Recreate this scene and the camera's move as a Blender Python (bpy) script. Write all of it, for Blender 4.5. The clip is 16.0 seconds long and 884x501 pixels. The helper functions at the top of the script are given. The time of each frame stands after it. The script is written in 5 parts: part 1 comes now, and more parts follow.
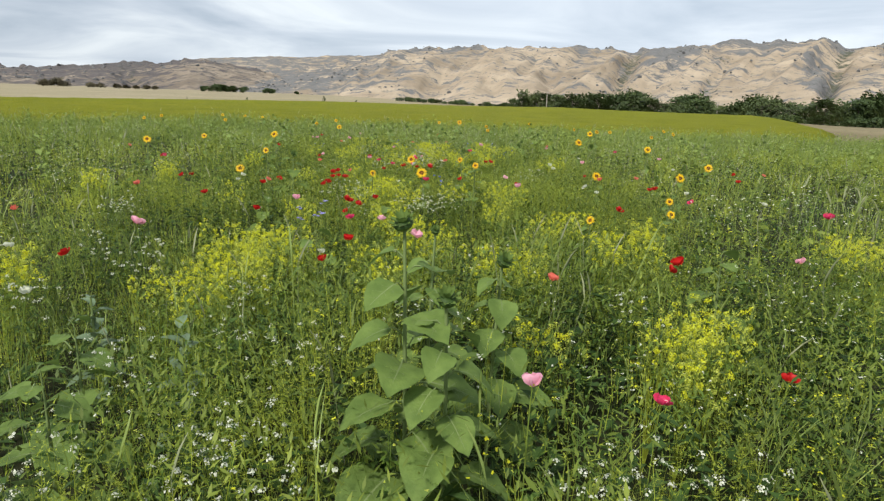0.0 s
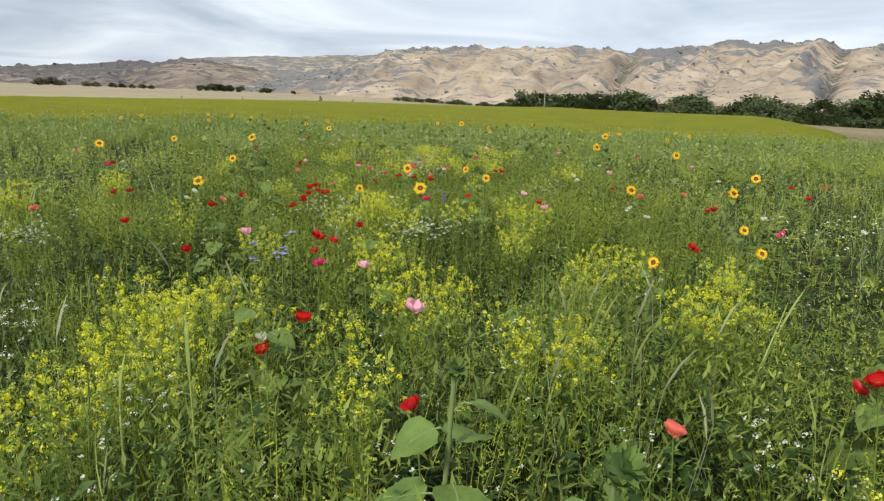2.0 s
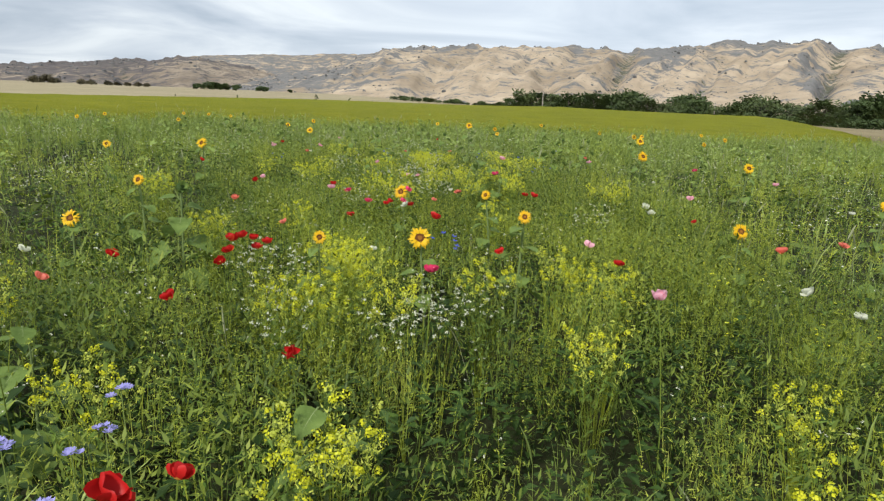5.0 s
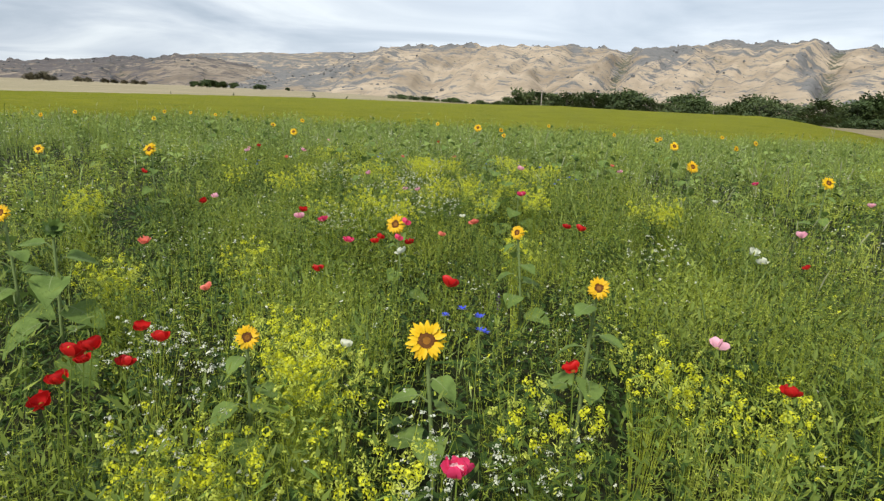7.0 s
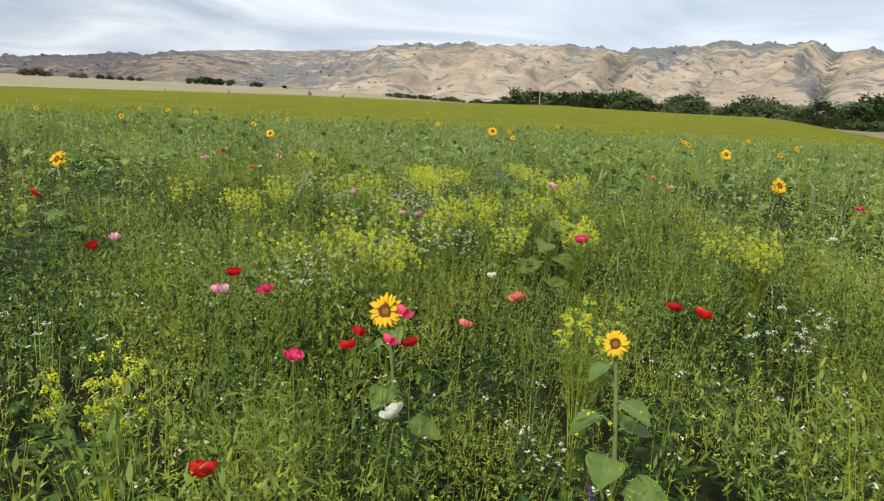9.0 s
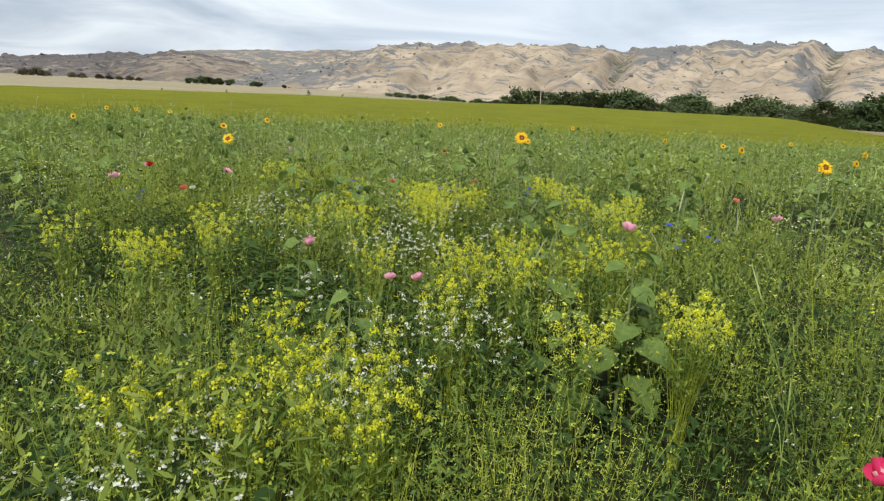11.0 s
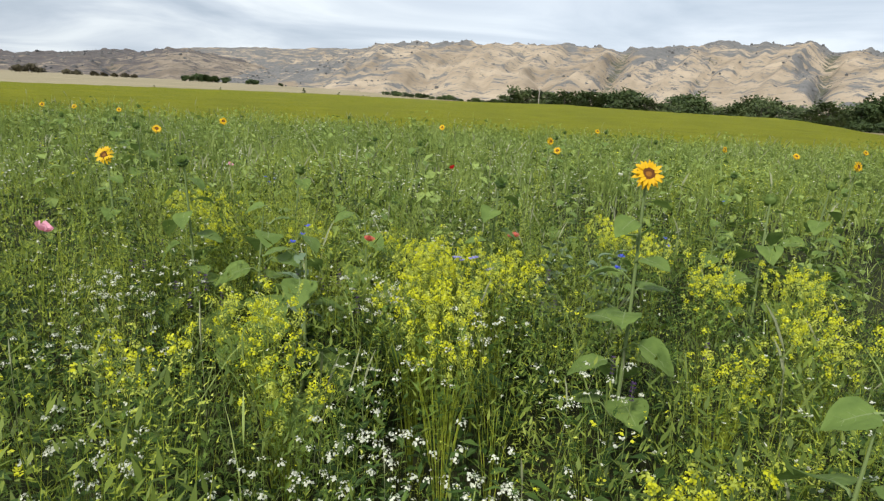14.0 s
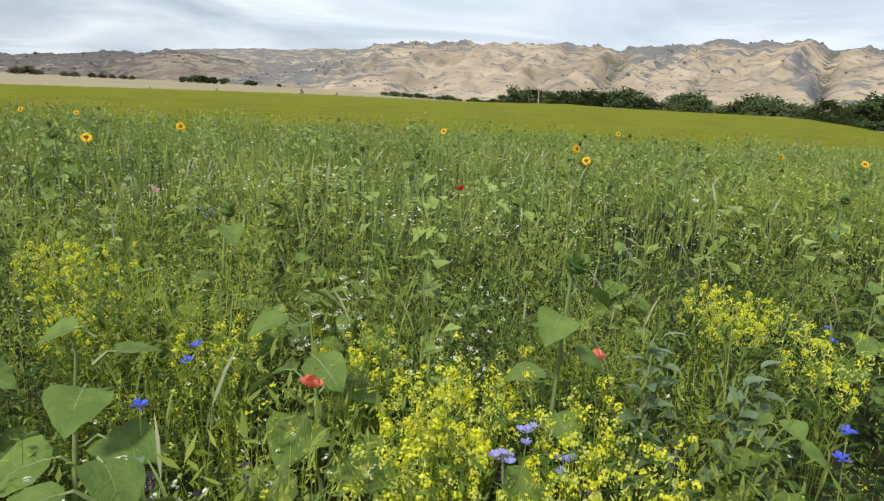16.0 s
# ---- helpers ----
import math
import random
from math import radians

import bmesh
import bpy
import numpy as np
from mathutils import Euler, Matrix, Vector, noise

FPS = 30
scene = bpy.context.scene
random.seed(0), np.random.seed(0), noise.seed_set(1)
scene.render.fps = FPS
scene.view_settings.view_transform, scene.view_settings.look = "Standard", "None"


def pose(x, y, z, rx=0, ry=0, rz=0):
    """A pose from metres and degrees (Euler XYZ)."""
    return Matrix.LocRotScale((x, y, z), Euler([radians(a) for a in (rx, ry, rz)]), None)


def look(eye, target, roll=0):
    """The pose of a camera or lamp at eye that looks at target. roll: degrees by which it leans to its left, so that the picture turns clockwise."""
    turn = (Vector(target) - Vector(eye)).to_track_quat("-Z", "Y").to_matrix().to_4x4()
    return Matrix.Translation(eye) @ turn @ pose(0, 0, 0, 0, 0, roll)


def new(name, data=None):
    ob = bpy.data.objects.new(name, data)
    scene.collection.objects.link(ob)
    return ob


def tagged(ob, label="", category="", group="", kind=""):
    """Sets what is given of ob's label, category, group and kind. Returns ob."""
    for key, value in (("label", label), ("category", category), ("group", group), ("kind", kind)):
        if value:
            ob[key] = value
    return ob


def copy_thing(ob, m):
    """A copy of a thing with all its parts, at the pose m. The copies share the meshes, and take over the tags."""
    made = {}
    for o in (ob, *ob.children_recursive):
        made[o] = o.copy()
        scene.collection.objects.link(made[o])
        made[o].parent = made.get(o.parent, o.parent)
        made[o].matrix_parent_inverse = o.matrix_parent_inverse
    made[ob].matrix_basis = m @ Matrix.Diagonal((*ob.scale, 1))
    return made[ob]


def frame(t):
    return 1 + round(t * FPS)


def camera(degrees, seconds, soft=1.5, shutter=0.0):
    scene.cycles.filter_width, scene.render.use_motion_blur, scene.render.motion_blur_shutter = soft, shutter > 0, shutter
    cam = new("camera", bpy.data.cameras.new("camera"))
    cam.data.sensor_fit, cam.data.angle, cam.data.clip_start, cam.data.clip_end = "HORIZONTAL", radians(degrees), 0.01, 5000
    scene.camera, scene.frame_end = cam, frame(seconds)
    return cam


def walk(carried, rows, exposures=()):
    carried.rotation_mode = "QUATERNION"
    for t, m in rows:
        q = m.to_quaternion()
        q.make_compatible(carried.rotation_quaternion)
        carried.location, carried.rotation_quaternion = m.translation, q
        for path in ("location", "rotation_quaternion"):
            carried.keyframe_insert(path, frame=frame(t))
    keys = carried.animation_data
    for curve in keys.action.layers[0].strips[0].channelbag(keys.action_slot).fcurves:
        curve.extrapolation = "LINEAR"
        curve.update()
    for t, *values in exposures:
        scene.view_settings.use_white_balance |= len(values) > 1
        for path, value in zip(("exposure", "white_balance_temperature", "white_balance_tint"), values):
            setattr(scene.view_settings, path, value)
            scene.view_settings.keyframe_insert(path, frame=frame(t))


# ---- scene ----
cam = camera(70, 16.0, soft=1.3)
PATH = [
    (0, look((0.000, 0.000, 1.919), (0.356, 9.737, -0.331), 2.00)),
    (0.5, look((0.000, 0.406, 1.917), (0.366, 10.142, -0.333), 2.00)),
    (1, look((-0.004, 0.764, 1.909), (0.373, 10.503, -0.336), 2.00)),
    (1.5, look((-0.014, 1.140, 1.907), (0.378, 10.877, -0.348), 2.10)),
    (2, look((-0.019, 1.557, 1.907), (0.383, 11.293, -0.343), 2.10)),
    (2.5, look((-0.020, 1.955, 1.905), (0.387, 11.690, -0.346), 2.10)),
    (3, look((-0.026, 2.416, 1.900), (0.390, 12.146, -0.350), 2.20)),
    (3.5, look((-0.034, 2.838, 1.896), (0.392, 12.567, -0.359), 2.20)),
    (4, look((-0.036, 3.266, 1.884), (0.400, 12.998, -0.377), 2.30)),
    (6.3, look((-0.037, 5.235, 1.871), (0.435, 14.968, -0.389), 2.30)),
    (6.5, look((-0.044, 5.407, 1.871), (0.432, 15.134, -0.399), 2.40)),
    (7, look((-0.061, 5.841, 1.860), (0.429, 15.561, -0.415), 2.50)),
    (7.5, look((-0.082, 6.323, 1.858), (0.423, 16.042, -0.427), 2.70)),
    (8, look((-0.093, 6.779, 1.852), (0.433, 16.501, -0.433), 2.80)),
    (8.5, look((-0.090, 7.244, 1.846), (0.446, 16.965, -0.439), 2.90)),
    (9, look((-0.094, 7.689, 1.837), (0.452, 17.408, -0.453), 2.90)),
    (11.3, look((-0.064, 10.217, 1.785), (0.482, 19.936, -0.510), 2.90)),
    (11.5, look((-0.075, 10.406, 1.781), (0.491, 20.123, -0.514), 3.00)),
    (12, look((-0.089, 10.884, 1.772), (0.481, 20.600, -0.523), 3.10)),
    (12.5, look((-0.092, 11.356, 1.768), (0.488, 21.071, -0.527), 3.20)),
    (13, look((-0.076, 11.917, 1.766), (0.515, 21.630, -0.534), 3.30)),
    (13.5, look((-0.054, 12.449, 1.758), (0.536, 22.163, -0.547), 3.30)),
    (14, look((-0.044, 12.975, 1.751), (0.556, 22.682, -0.554), 3.20)),
    (14.5, look((-0.020, 13.405, 1.739), (0.580, 23.113, -0.566), 3.20)),
    (15, look((0.004, 13.868, 1.734), (0.599, 23.581, -0.576), 3.00)),
    (15.5, look((0.007, 14.369, 1.732), (0.607, 24.081, -0.568), 3.00)),
    (16, look((0.000, 14.894, 1.743), (0.605, 24.606, -0.562), 2.90)),
]
walk(cam, PATH)

SKY, SUN, SUN_UP, SUN_ROUND = 0.088, 4.6, 46, 212
scene.view_settings.exposure = 0.0

# ---- world, sun, exposure ----
def make_world():
    w = bpy.data.worlds.new("sky")
    scene.world = w
    w.use_nodes = True
    nt = w.node_tree
    nt.nodes.clear()
    out = nt.nodes.new("ShaderNodeOutputWorld")
    bg = nt.nodes.new("ShaderNodeBackground")
    sky = nt.nodes.new("ShaderNodeTexSky")
    sky.sky_type = 'NISHITA'
    sky.sun_disc = False
    sky.sun_elevation = radians(SUN_UP)
    sky.sun_rotation = radians(SUN_ROUND)
    tc = nt.nodes.new("ShaderNodeTexCoord")
    sep = nt.nodes.new("ShaderNodeSeparateXYZ")
    nt.links.new(tc.outputs["Generated"], sep.inputs[0])
    # cloud deck: project the view direction on a flat layer
    den = nt.nodes.new("ShaderNodeMath"); den.operation = 'ADD'; den.inputs[1].default_value = 0.11
    nt.links.new(sep.outputs["Z"], den.inputs[0])
    dx = nt.nodes.new("ShaderNodeMath"); dx.operation = 'DIVIDE'
    dy = nt.nodes.new("ShaderNodeMath"); dy.operation = 'DIVIDE'
    nt.links.new(sep.outputs["X"], dx.inputs[0]); nt.links.new(den.outputs[0], dx.inputs[1])
    nt.links.new(sep.outputs["Y"], dy.inputs[0]); nt.links.new(den.outputs[0], dy.inputs[1])
    com = nt.nodes.new("ShaderNodeCombineXYZ")
    nt.links.new(dx.outputs[0], com.inputs["X"]); nt.links.new(dy.outputs[0], com.inputs["Y"])
    n1 = nt.nodes.new("ShaderNodeTexNoise")
    n1.inputs["Scale"].default_value = 0.5
    n1.inputs["Detail"].default_value = 6
    n1.inputs["Roughness"].default_value = 0.52
    n1.inputs["Distortion"].default_value = 0.9
    nt.links.new(com.outputs[0], n1.inputs["Vector"])
    ramp = nt.nodes.new("ShaderNodeValToRGB")
    ramp.color_ramp.elements[0].position = 0.33
    ramp.color_ramp.elements[0].color = (6.4, 7.5, 8.8, 1)
    ramp.color_ramp.elements[1].position = 0.63
    ramp.color_ramp.elements[1].color = (11.2, 12.1, 12.8, 1)
    mid = ramp.color_ramp.elements.new(0.48)
    mid.color = (8.4, 9.4, 10.6, 1)
    nt.links.new(n1.outputs["Fac"], ramp.inputs[0])
    mix = nt.nodes.new("ShaderNodeMixRGB")
    mix.inputs[0].default_value = 0.93
    nt.links.new(sky.outputs[0], mix.inputs[1])
    nt.links.new(ramp.outputs[0], mix.inputs[2])
    west = nt.nodes.new("ShaderNodeMapRange")      # the deck is thicker in the west
    west.inputs[1].default_value, west.inputs[2].default_value = -0.6, 0.15
    west.inputs[3].default_value, west.inputs[4].default_value = 0.84, 1.03
    nt.links.new(sep.outputs["X"], west.inputs[0])
    thick = nt.nodes.new("ShaderNodeVectorMath"); thick.operation = 'SCALE'
    nt.links.new(mix.outputs[0], thick.inputs[0])
    nt.links.new(west.outputs[0], thick.inputs["Scale"])
    nt.links.new(thick.outputs[0], bg.inputs["Color"])
    bg.inputs["Strength"].default_value = SKY
    nt.links.new(bg.outputs[0], out.inputs["Surface"])


make_world()
sun = bpy.data.lights.new("sun", 'SUN')
sun.energy, sun.angle, sun.color = SUN, radians(7), (1.0, 0.96, 0.89)
sun_ob = new("sun", sun)
_a, _e = radians(SUN_ROUND), radians(SUN_UP)
sun_ob.matrix_world = look((math.sin(_a) * 50 * math.cos(_e), math.cos(_a) * 50 * math.cos(_e), 50 * math.sin(_e)), (0, 0, 0))


# ---- materials ----
def nodes(name):
    m = bpy.data.materials.new(name)
    m.use_nodes = True
    nt = m.node_tree
    nt.nodes.clear()
    return m, nt, (lambda kind: nt.nodes.new("ShaderNode" + kind)), nt.links.new


def plant_mat(name, dark, light, alt=None, trans=0.3, rough=0.6, patch=0.7, island=0.6, spec=0.3, crinkle=0.0):
    """Leaf or petal: colour varies from piece to piece and over patches of a metre or so, some light passes through."""
    m, nt, N, L = nodes(name)
    out, bsdf, tr, mx = N("OutputMaterial"), N("BsdfPrincipled"), N("BsdfTranslucent"), N("MixShader")
    geo = N("NewGeometry")
    no = N("TexNoise")
    no.inputs["Scale"].default_value = patch
    no.inputs["Detail"].default_value = 4
    L(geo.outputs["Position"], no.inputs["Vector"])
    stretch = N("MapRange")
    stretch.inputs[1].default_value, stretch.inputs[2].default_value = 0.36, 0.64
    L(no.outputs["Fac"], stretch.inputs[0])
    mixf = N("Mix")
    mixf.data_type = 'FLOAT'
    mixf.inputs[0].default_value = island
    L(stretch.outputs[0], mixf.inputs[2])
    L(geo.outputs["Random Per Island"], mixf.inputs[3])
    ramp = N("ValToRGB")
    ramp.color_ramp.elements[0].color = (*dark, 1)
    ramp.color_ramp.elements[1].color = (*light, 1)
    if alt:
        ramp.color_ramp.elements[1].position = 0.78
        e = ramp.color_ramp.elements.new(1.0)
        e.color = (*alt, 1)
    L(mixf.outputs[0], ramp.inputs[0])
    L(ramp.outputs[0], bsdf.inputs["Base Color"])
    bsdf.inputs["Roughness"].default_value = rough
    bsdf.inputs["Specular IOR Level"].default_value = spec
    L(ramp.outputs[0], tr.inputs["Color"])
    if crinkle:
        cn, bp = N("TexNoise"), N("Bump")
        cn.inputs["Scale"].default_value, cn.inputs["Detail"].default_value = 55, 3
        L(geo.outputs["Position"], cn.inputs["Vector"])
        bp.inputs["Strength"].default_value, bp.inputs["Distance"].default_value = 0.7, crinkle
        L(cn.outputs["Fac"], bp.inputs["Height"])
        L(bp.outputs[0], bsdf.inputs["Normal"])
    mx.inputs[0].default_value = trans
    L(bsdf.outputs[0], mx.inputs[1])
    L(tr.outputs[0], mx.inputs[2])
    L(mx.outputs[0], out.inputs["Surface"])
    return m


def earth_mat(name, c1, c2, c3, s1, s2, bump=0.4, dist=0.05, rough=0.95):
    m, nt, N, L = nodes(name)
    out, bsdf, geo = N("OutputMaterial"), N("BsdfPrincipled"), N("NewGeometry")
    a, b = N("TexNoise"), N("TexNoise")
    for n, s in ((a, s1), (b, s2)):
        n.inputs["Scale"].default_value, n.inputs["Detail"].default_value, n.inputs["Roughness"].default_value = s, 8, 0.62
        L(geo.outputs["Position"], n.inputs["Vector"])
    r = N("ValToRGB")
    r.color_ramp.elements[0].position, r.color_ramp.elements[1].position = 0.36, 0.66
    r.color_ramp.elements[0].color, r.color_ramp.elements[1].color = (*c1, 1), (*c2, 1)
    L(a.outputs["Fac"], r.inputs[0])
    mr = N("MapRange")
    mr.inputs[1].default_value, mr.inputs[2].default_value = 0.5, 0.68
    L(b.outputs["Fac"], mr.inputs[0])
    mx = N("MixRGB")
    mx.inputs[2].default_value = (*c3, 1)
    L(mr.outputs[0], mx.inputs[0])
    L(r.outputs[0], mx.inputs[1])
    L(mx.outputs[0], bsdf.inputs["Base Color"])
    bsdf.inputs["Roughness"].default_value = rough
    bsdf.inputs["Specular IOR Level"].default_value = 0.15
    bp = N("Bump")
    bp.inputs["Strength"].default_value, bp.inputs["Distance"].default_value = bump, dist
    L(b.outputs["Fac"], bp.inputs["Height"])
    L(bp.outputs[0], bsdf.inputs["Normal"])
    L(bsdf.outputs[0], out.inputs["Surface"])
    return m


def hill_mat(name, grass1, grass2, rock1, rock2, shrub):
    """Dry tussock hillside; the mesh says how much stone and how much scrub (with painted gully shade) a place carries,
    noise breaks their edges.
    """
    m, nt, N, L = nodes(name)
    out, bsdf, geo = N("OutputMaterial"), N("BsdfPrincipled"), N("NewGeometry")

    def noise_at(scale, detail, rough, stretch=(1, 1, 1), dist=0.0, slant=0.0):
        mp = N("Mapping")
        mp.inputs["Scale"].default_value = stretch
        mp.inputs["Rotation"].default_value = (0, slant, 0)
        L(geo.outputs["Position"], mp.inputs["Vector"])
        n = N("TexNoise")
        n.inputs["Scale"].default_value, n.inputs["Detail"].default_value = scale, detail
        n.inputs["Roughness"].default_value, n.inputs["Distortion"].default_value = rough, dist
        L(mp.outputs[0], n.inputs["Vector"])
        return n.outputs["Fac"]

    def ramp2(fac, lo, hi, c1, c2):
        r = N("ValToRGB")
        r.color_ramp.elements[0].position, r.color_ramp.elements[1].position = lo, hi
        r.color_ramp.elements[0].color, r.color_ramp.elements[1].color = (*c1, 1), (*c2, 1)
        L(fac, r.inputs[0])
        return r.outputs[0]

    def over(fac, lo, hi):
        r = N("MapRange")
        r.inputs[1].default_value, r.inputs[2].default_value = lo, hi
        L(fac, r.inputs[0])
        return r.outputs[0]

    def mixc(fac, a, b):
        x = N("MixRGB")
        L(fac, x.inputs[0]); L(a, x.inputs[1]); L(b, x.inputs[2])
        return x.outputs[0]

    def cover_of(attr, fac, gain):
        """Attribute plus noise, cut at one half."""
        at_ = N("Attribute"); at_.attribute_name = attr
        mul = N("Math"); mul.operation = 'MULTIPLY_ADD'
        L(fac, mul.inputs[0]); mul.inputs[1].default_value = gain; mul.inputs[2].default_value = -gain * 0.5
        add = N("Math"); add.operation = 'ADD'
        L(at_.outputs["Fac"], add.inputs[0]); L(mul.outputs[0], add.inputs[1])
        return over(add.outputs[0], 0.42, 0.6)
    grass = ramp2(noise_at(0.007, 8, 0.64), 0.38, 0.62, grass1, grass2)
    rock = ramp2(noise_at(0.06, 7, 0.72, (1, 1, 1.6)), 0.3, 0.7, rock1, rock2)
    c = mixc(over(noise_at(0.075, 7, 0.72, (0.6, 0.6, 2.0), 0.4, -0.4), 0.585, 0.64), grass, rock)
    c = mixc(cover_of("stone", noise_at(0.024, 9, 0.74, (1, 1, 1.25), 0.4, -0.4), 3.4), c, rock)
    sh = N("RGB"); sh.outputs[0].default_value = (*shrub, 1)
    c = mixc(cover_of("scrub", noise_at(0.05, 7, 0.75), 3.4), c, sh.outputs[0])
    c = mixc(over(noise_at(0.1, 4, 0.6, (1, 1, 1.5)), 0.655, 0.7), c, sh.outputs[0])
    L(c, bsdf.inputs["Base Color"])
    bsdf.inputs["Roughness"].default_value = 0.95
    bsdf.inputs["Specular IOR Level"].default_value = 0.1
    bp = N("Bump")
    bp.inputs["Strength"].default_value, bp.inputs["Distance"].default_value = 0.45, 5.0
    L(noise_at(0.05, 9, 0.7), bp.inputs["Height"])
    L(bp.outputs[0], bsdf.inputs["Normal"])
    L(bsdf.outputs[0], out.inputs["Surface"])
    return m


# Soil and litter, blackened so the shade between the plants is in the colour.
M_SOIL_SHADE = earth_mat("soil_litter_gap_shade", (0.016, 0.02, 0.008), (0.034, 0.036, 0.014), (0.02, 0.036, 0.008), 3.0, 14.0)
M_PASTURE = earth_mat("dry_pasture", (0.23, 0.195, 0.115), (0.33, 0.285, 0.19), (0.2, 0.17, 0.09), 0.02, 0.35, 0.5, 0.2)
M_STUBBLE = earth_mat("brown_stubble", (0.16, 0.13, 0.07), (0.225, 0.185, 0.105), (0.13, 0.115, 0.055), 0.05, 0.6, 0.5, 0.2)
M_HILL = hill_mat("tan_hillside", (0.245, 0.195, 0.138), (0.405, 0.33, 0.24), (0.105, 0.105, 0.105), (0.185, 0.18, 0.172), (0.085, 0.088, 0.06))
# Rocky slopes in darker tones: the cloud shadow over this range is painted in.
M_HILL_CLOUD_SHADE = hill_mat("rocky_hillside_cloud_shade", (0.16, 0.13, 0.1), (0.29, 0.24, 0.18), (0.07, 0.064, 0.064), (0.125, 0.11, 0.105), (0.06, 0.064, 0.05))
M_SCHIST = earth_mat("grey_schist", (0.095, 0.097, 0.1), (0.17, 0.165, 0.16), (0.07, 0.072, 0.07), 0.05, 0.4, 0.5, 1.0)
M_FEATHER = plant_mat("feathery_green", (0.135, 0.178, 0.013), (0.335, 0.39, 0.042), (0.43, 0.47, 0.1), 0.25, 0.6, 1.4, 0.24)
M_GRASS = plant_mat("meadow_grass", (0.09, 0.14, 0.02), (0.22, 0.295, 0.05), (0.34, 0.4, 0.11), 0.36)
M_BLUE_GRASS = plant_mat("rye_blue_green", (0.13, 0.185, 0.045), (0.27, 0.345, 0.09), (0.39, 0.455, 0.145), 0.25)
# Herb green taken very dark: stands in for shade low among the plants.
M_HERB_SHADE = plant_mat("herb_leaf_with_shade", (0.014, 0.036, 0.005), (0.042, 0.085, 0.012), (0.085, 0.145, 0.025), 0.25)
M_LEAFY = plant_mat("leafy_weed", (0.055, 0.108, 0.014), (0.15, 0.23, 0.036), (0.235, 0.315, 0.075), 0.3, 0.55, 1.3, 0.5)
# Undergrowth green also lowered, so the clumps' insides look shaded.
M_UNDER = plant_mat("undergrowth_leaf", (0.04, 0.072, 0.01), (0.15, 0.2, 0.025), (0.25, 0.3, 0.05), 0.28, 0.6, 1.1, 0.24)
M_SUNLEAF = plant_mat("sunflower_leaf", (0.085, 0.14, 0.032), (0.16, 0.235, 0.056), (0.215, 0.295, 0.08), 0.32, 0.66, 14.0, 0.45, 0.18, 0.006)
M_FOLIAGE = plant_mat("broad_foliage", (0.15, 0.215, 0.05), (0.27, 0.355, 0.09), (0.36, 0.44, 0.13), 0.34, 0.62, 1.2, 0.45, 0.3)
M_TOPS = plant_mat("distant_meadow_tops", (0.145, 0.205, 0.042), (0.26, 0.335, 0.08), (0.35, 0.415, 0.12), 0.3, 0.62, 0.5, 0.4)
M_VEIN = plant_mat("sunflower_stem", (0.13, 0.185, 0.06), (0.2, 0.26, 0.095), None, 0.1, 0.6, 5.0)
M_YELLOW = plant_mat("mustard_yellow", (0.48, 0.49, 0.014), (0.69, 0.69, 0.035), (0.64, 0.7, 0.11), 0.35, 0.6, 3.0)
M_LIME = plant_mat("budding_lime", (0.36, 0.42, 0.05), (0.6, 0.63, 0.12), None, 0.35, 0.6, 3.0)
M_WHITE = plant_mat("white_petal", (0.5, 0.52, 0.4), (0.74, 0.75, 0.62), None, 0.3, 0.6, 3.0)
M_RAY = plant_mat("sunflower_ray", (0.72, 0.4, 0.006), (0.85, 0.58, 0.012), None, 0.35, 0.55, 3.0)
M_DISC = plant_mat("sunflower_disc", (0.13, 0.05, 0.007), (0.3, 0.13, 0.015), None, 0.05, 0.9, 60.0)
M_DISC_RIM = plant_mat("sunflower_disc_rim", (0.06, 0.022, 0.005), (0.14, 0.052, 0.008), None, 0.05, 0.9, 60.0)
M_RED = plant_mat("poppy_red", (0.36, 0.008, 0.01), (0.66, 0.02, 0.016), None, 0.35, 0.5, 3.0)
M_CRIMSON = plant_mat("poppy_crimson_pink", (0.6, 0.03, 0.1), (0.82, 0.07, 0.2), None, 0.35, 0.5, 3.0)
M_PINK = plant_mat("poppy_pink", (0.75, 0.27, 0.4), (0.88, 0.55, 0.62), None, 0.4, 0.5, 3.0)
M_BLUSH = plant_mat("poppy_blush", (0.8, 0.5, 0.55), (0.88, 0.7, 0.7), None, 0.4, 0.5, 3.0)
M_CORAL = plant_mat("poppy_coral", (0.72, 0.14, 0.1), (0.85, 0.28, 0.2), None, 0.4, 0.5, 3.0)
M_BLUE = plant_mat("cornflower_blue", (0.04, 0.06, 0.5), (0.1, 0.14, 0.75), None, 0.3, 0.6, 3.0)
M_LILAC = plant_mat("phacelia_lilac", (0.2, 0.2, 0.5), (0.36, 0.34, 0.66), None, 0.3, 0.6, 3.0)
M_PURPLE = plant_mat("vetch_purple", (0.05, 0.025, 0.08), (0.11, 0.055, 0.17), None, 0.3, 0.6, 3.0)
M_PALE_EAR = plant_mat("pale_ear", (0.22, 0.25, 0.13), (0.36, 0.37, 0.22), None, 0.25, 0.7, 2.0)
M_CROP = plant_mat("yellow_green_crop", (0.135, 0.155, 0.006), (0.17, 0.186, 0.008), (0.185, 0.2, 0.01), 0.3, 0.7, 0.12)
M_CROP_BASE = earth_mat("crop_canopy", (0.122, 0.132, 0.003), (0.172, 0.176, 0.004), (0.09, 0.108, 0.004), 0.25, 6.0, 0.8, 0.15)
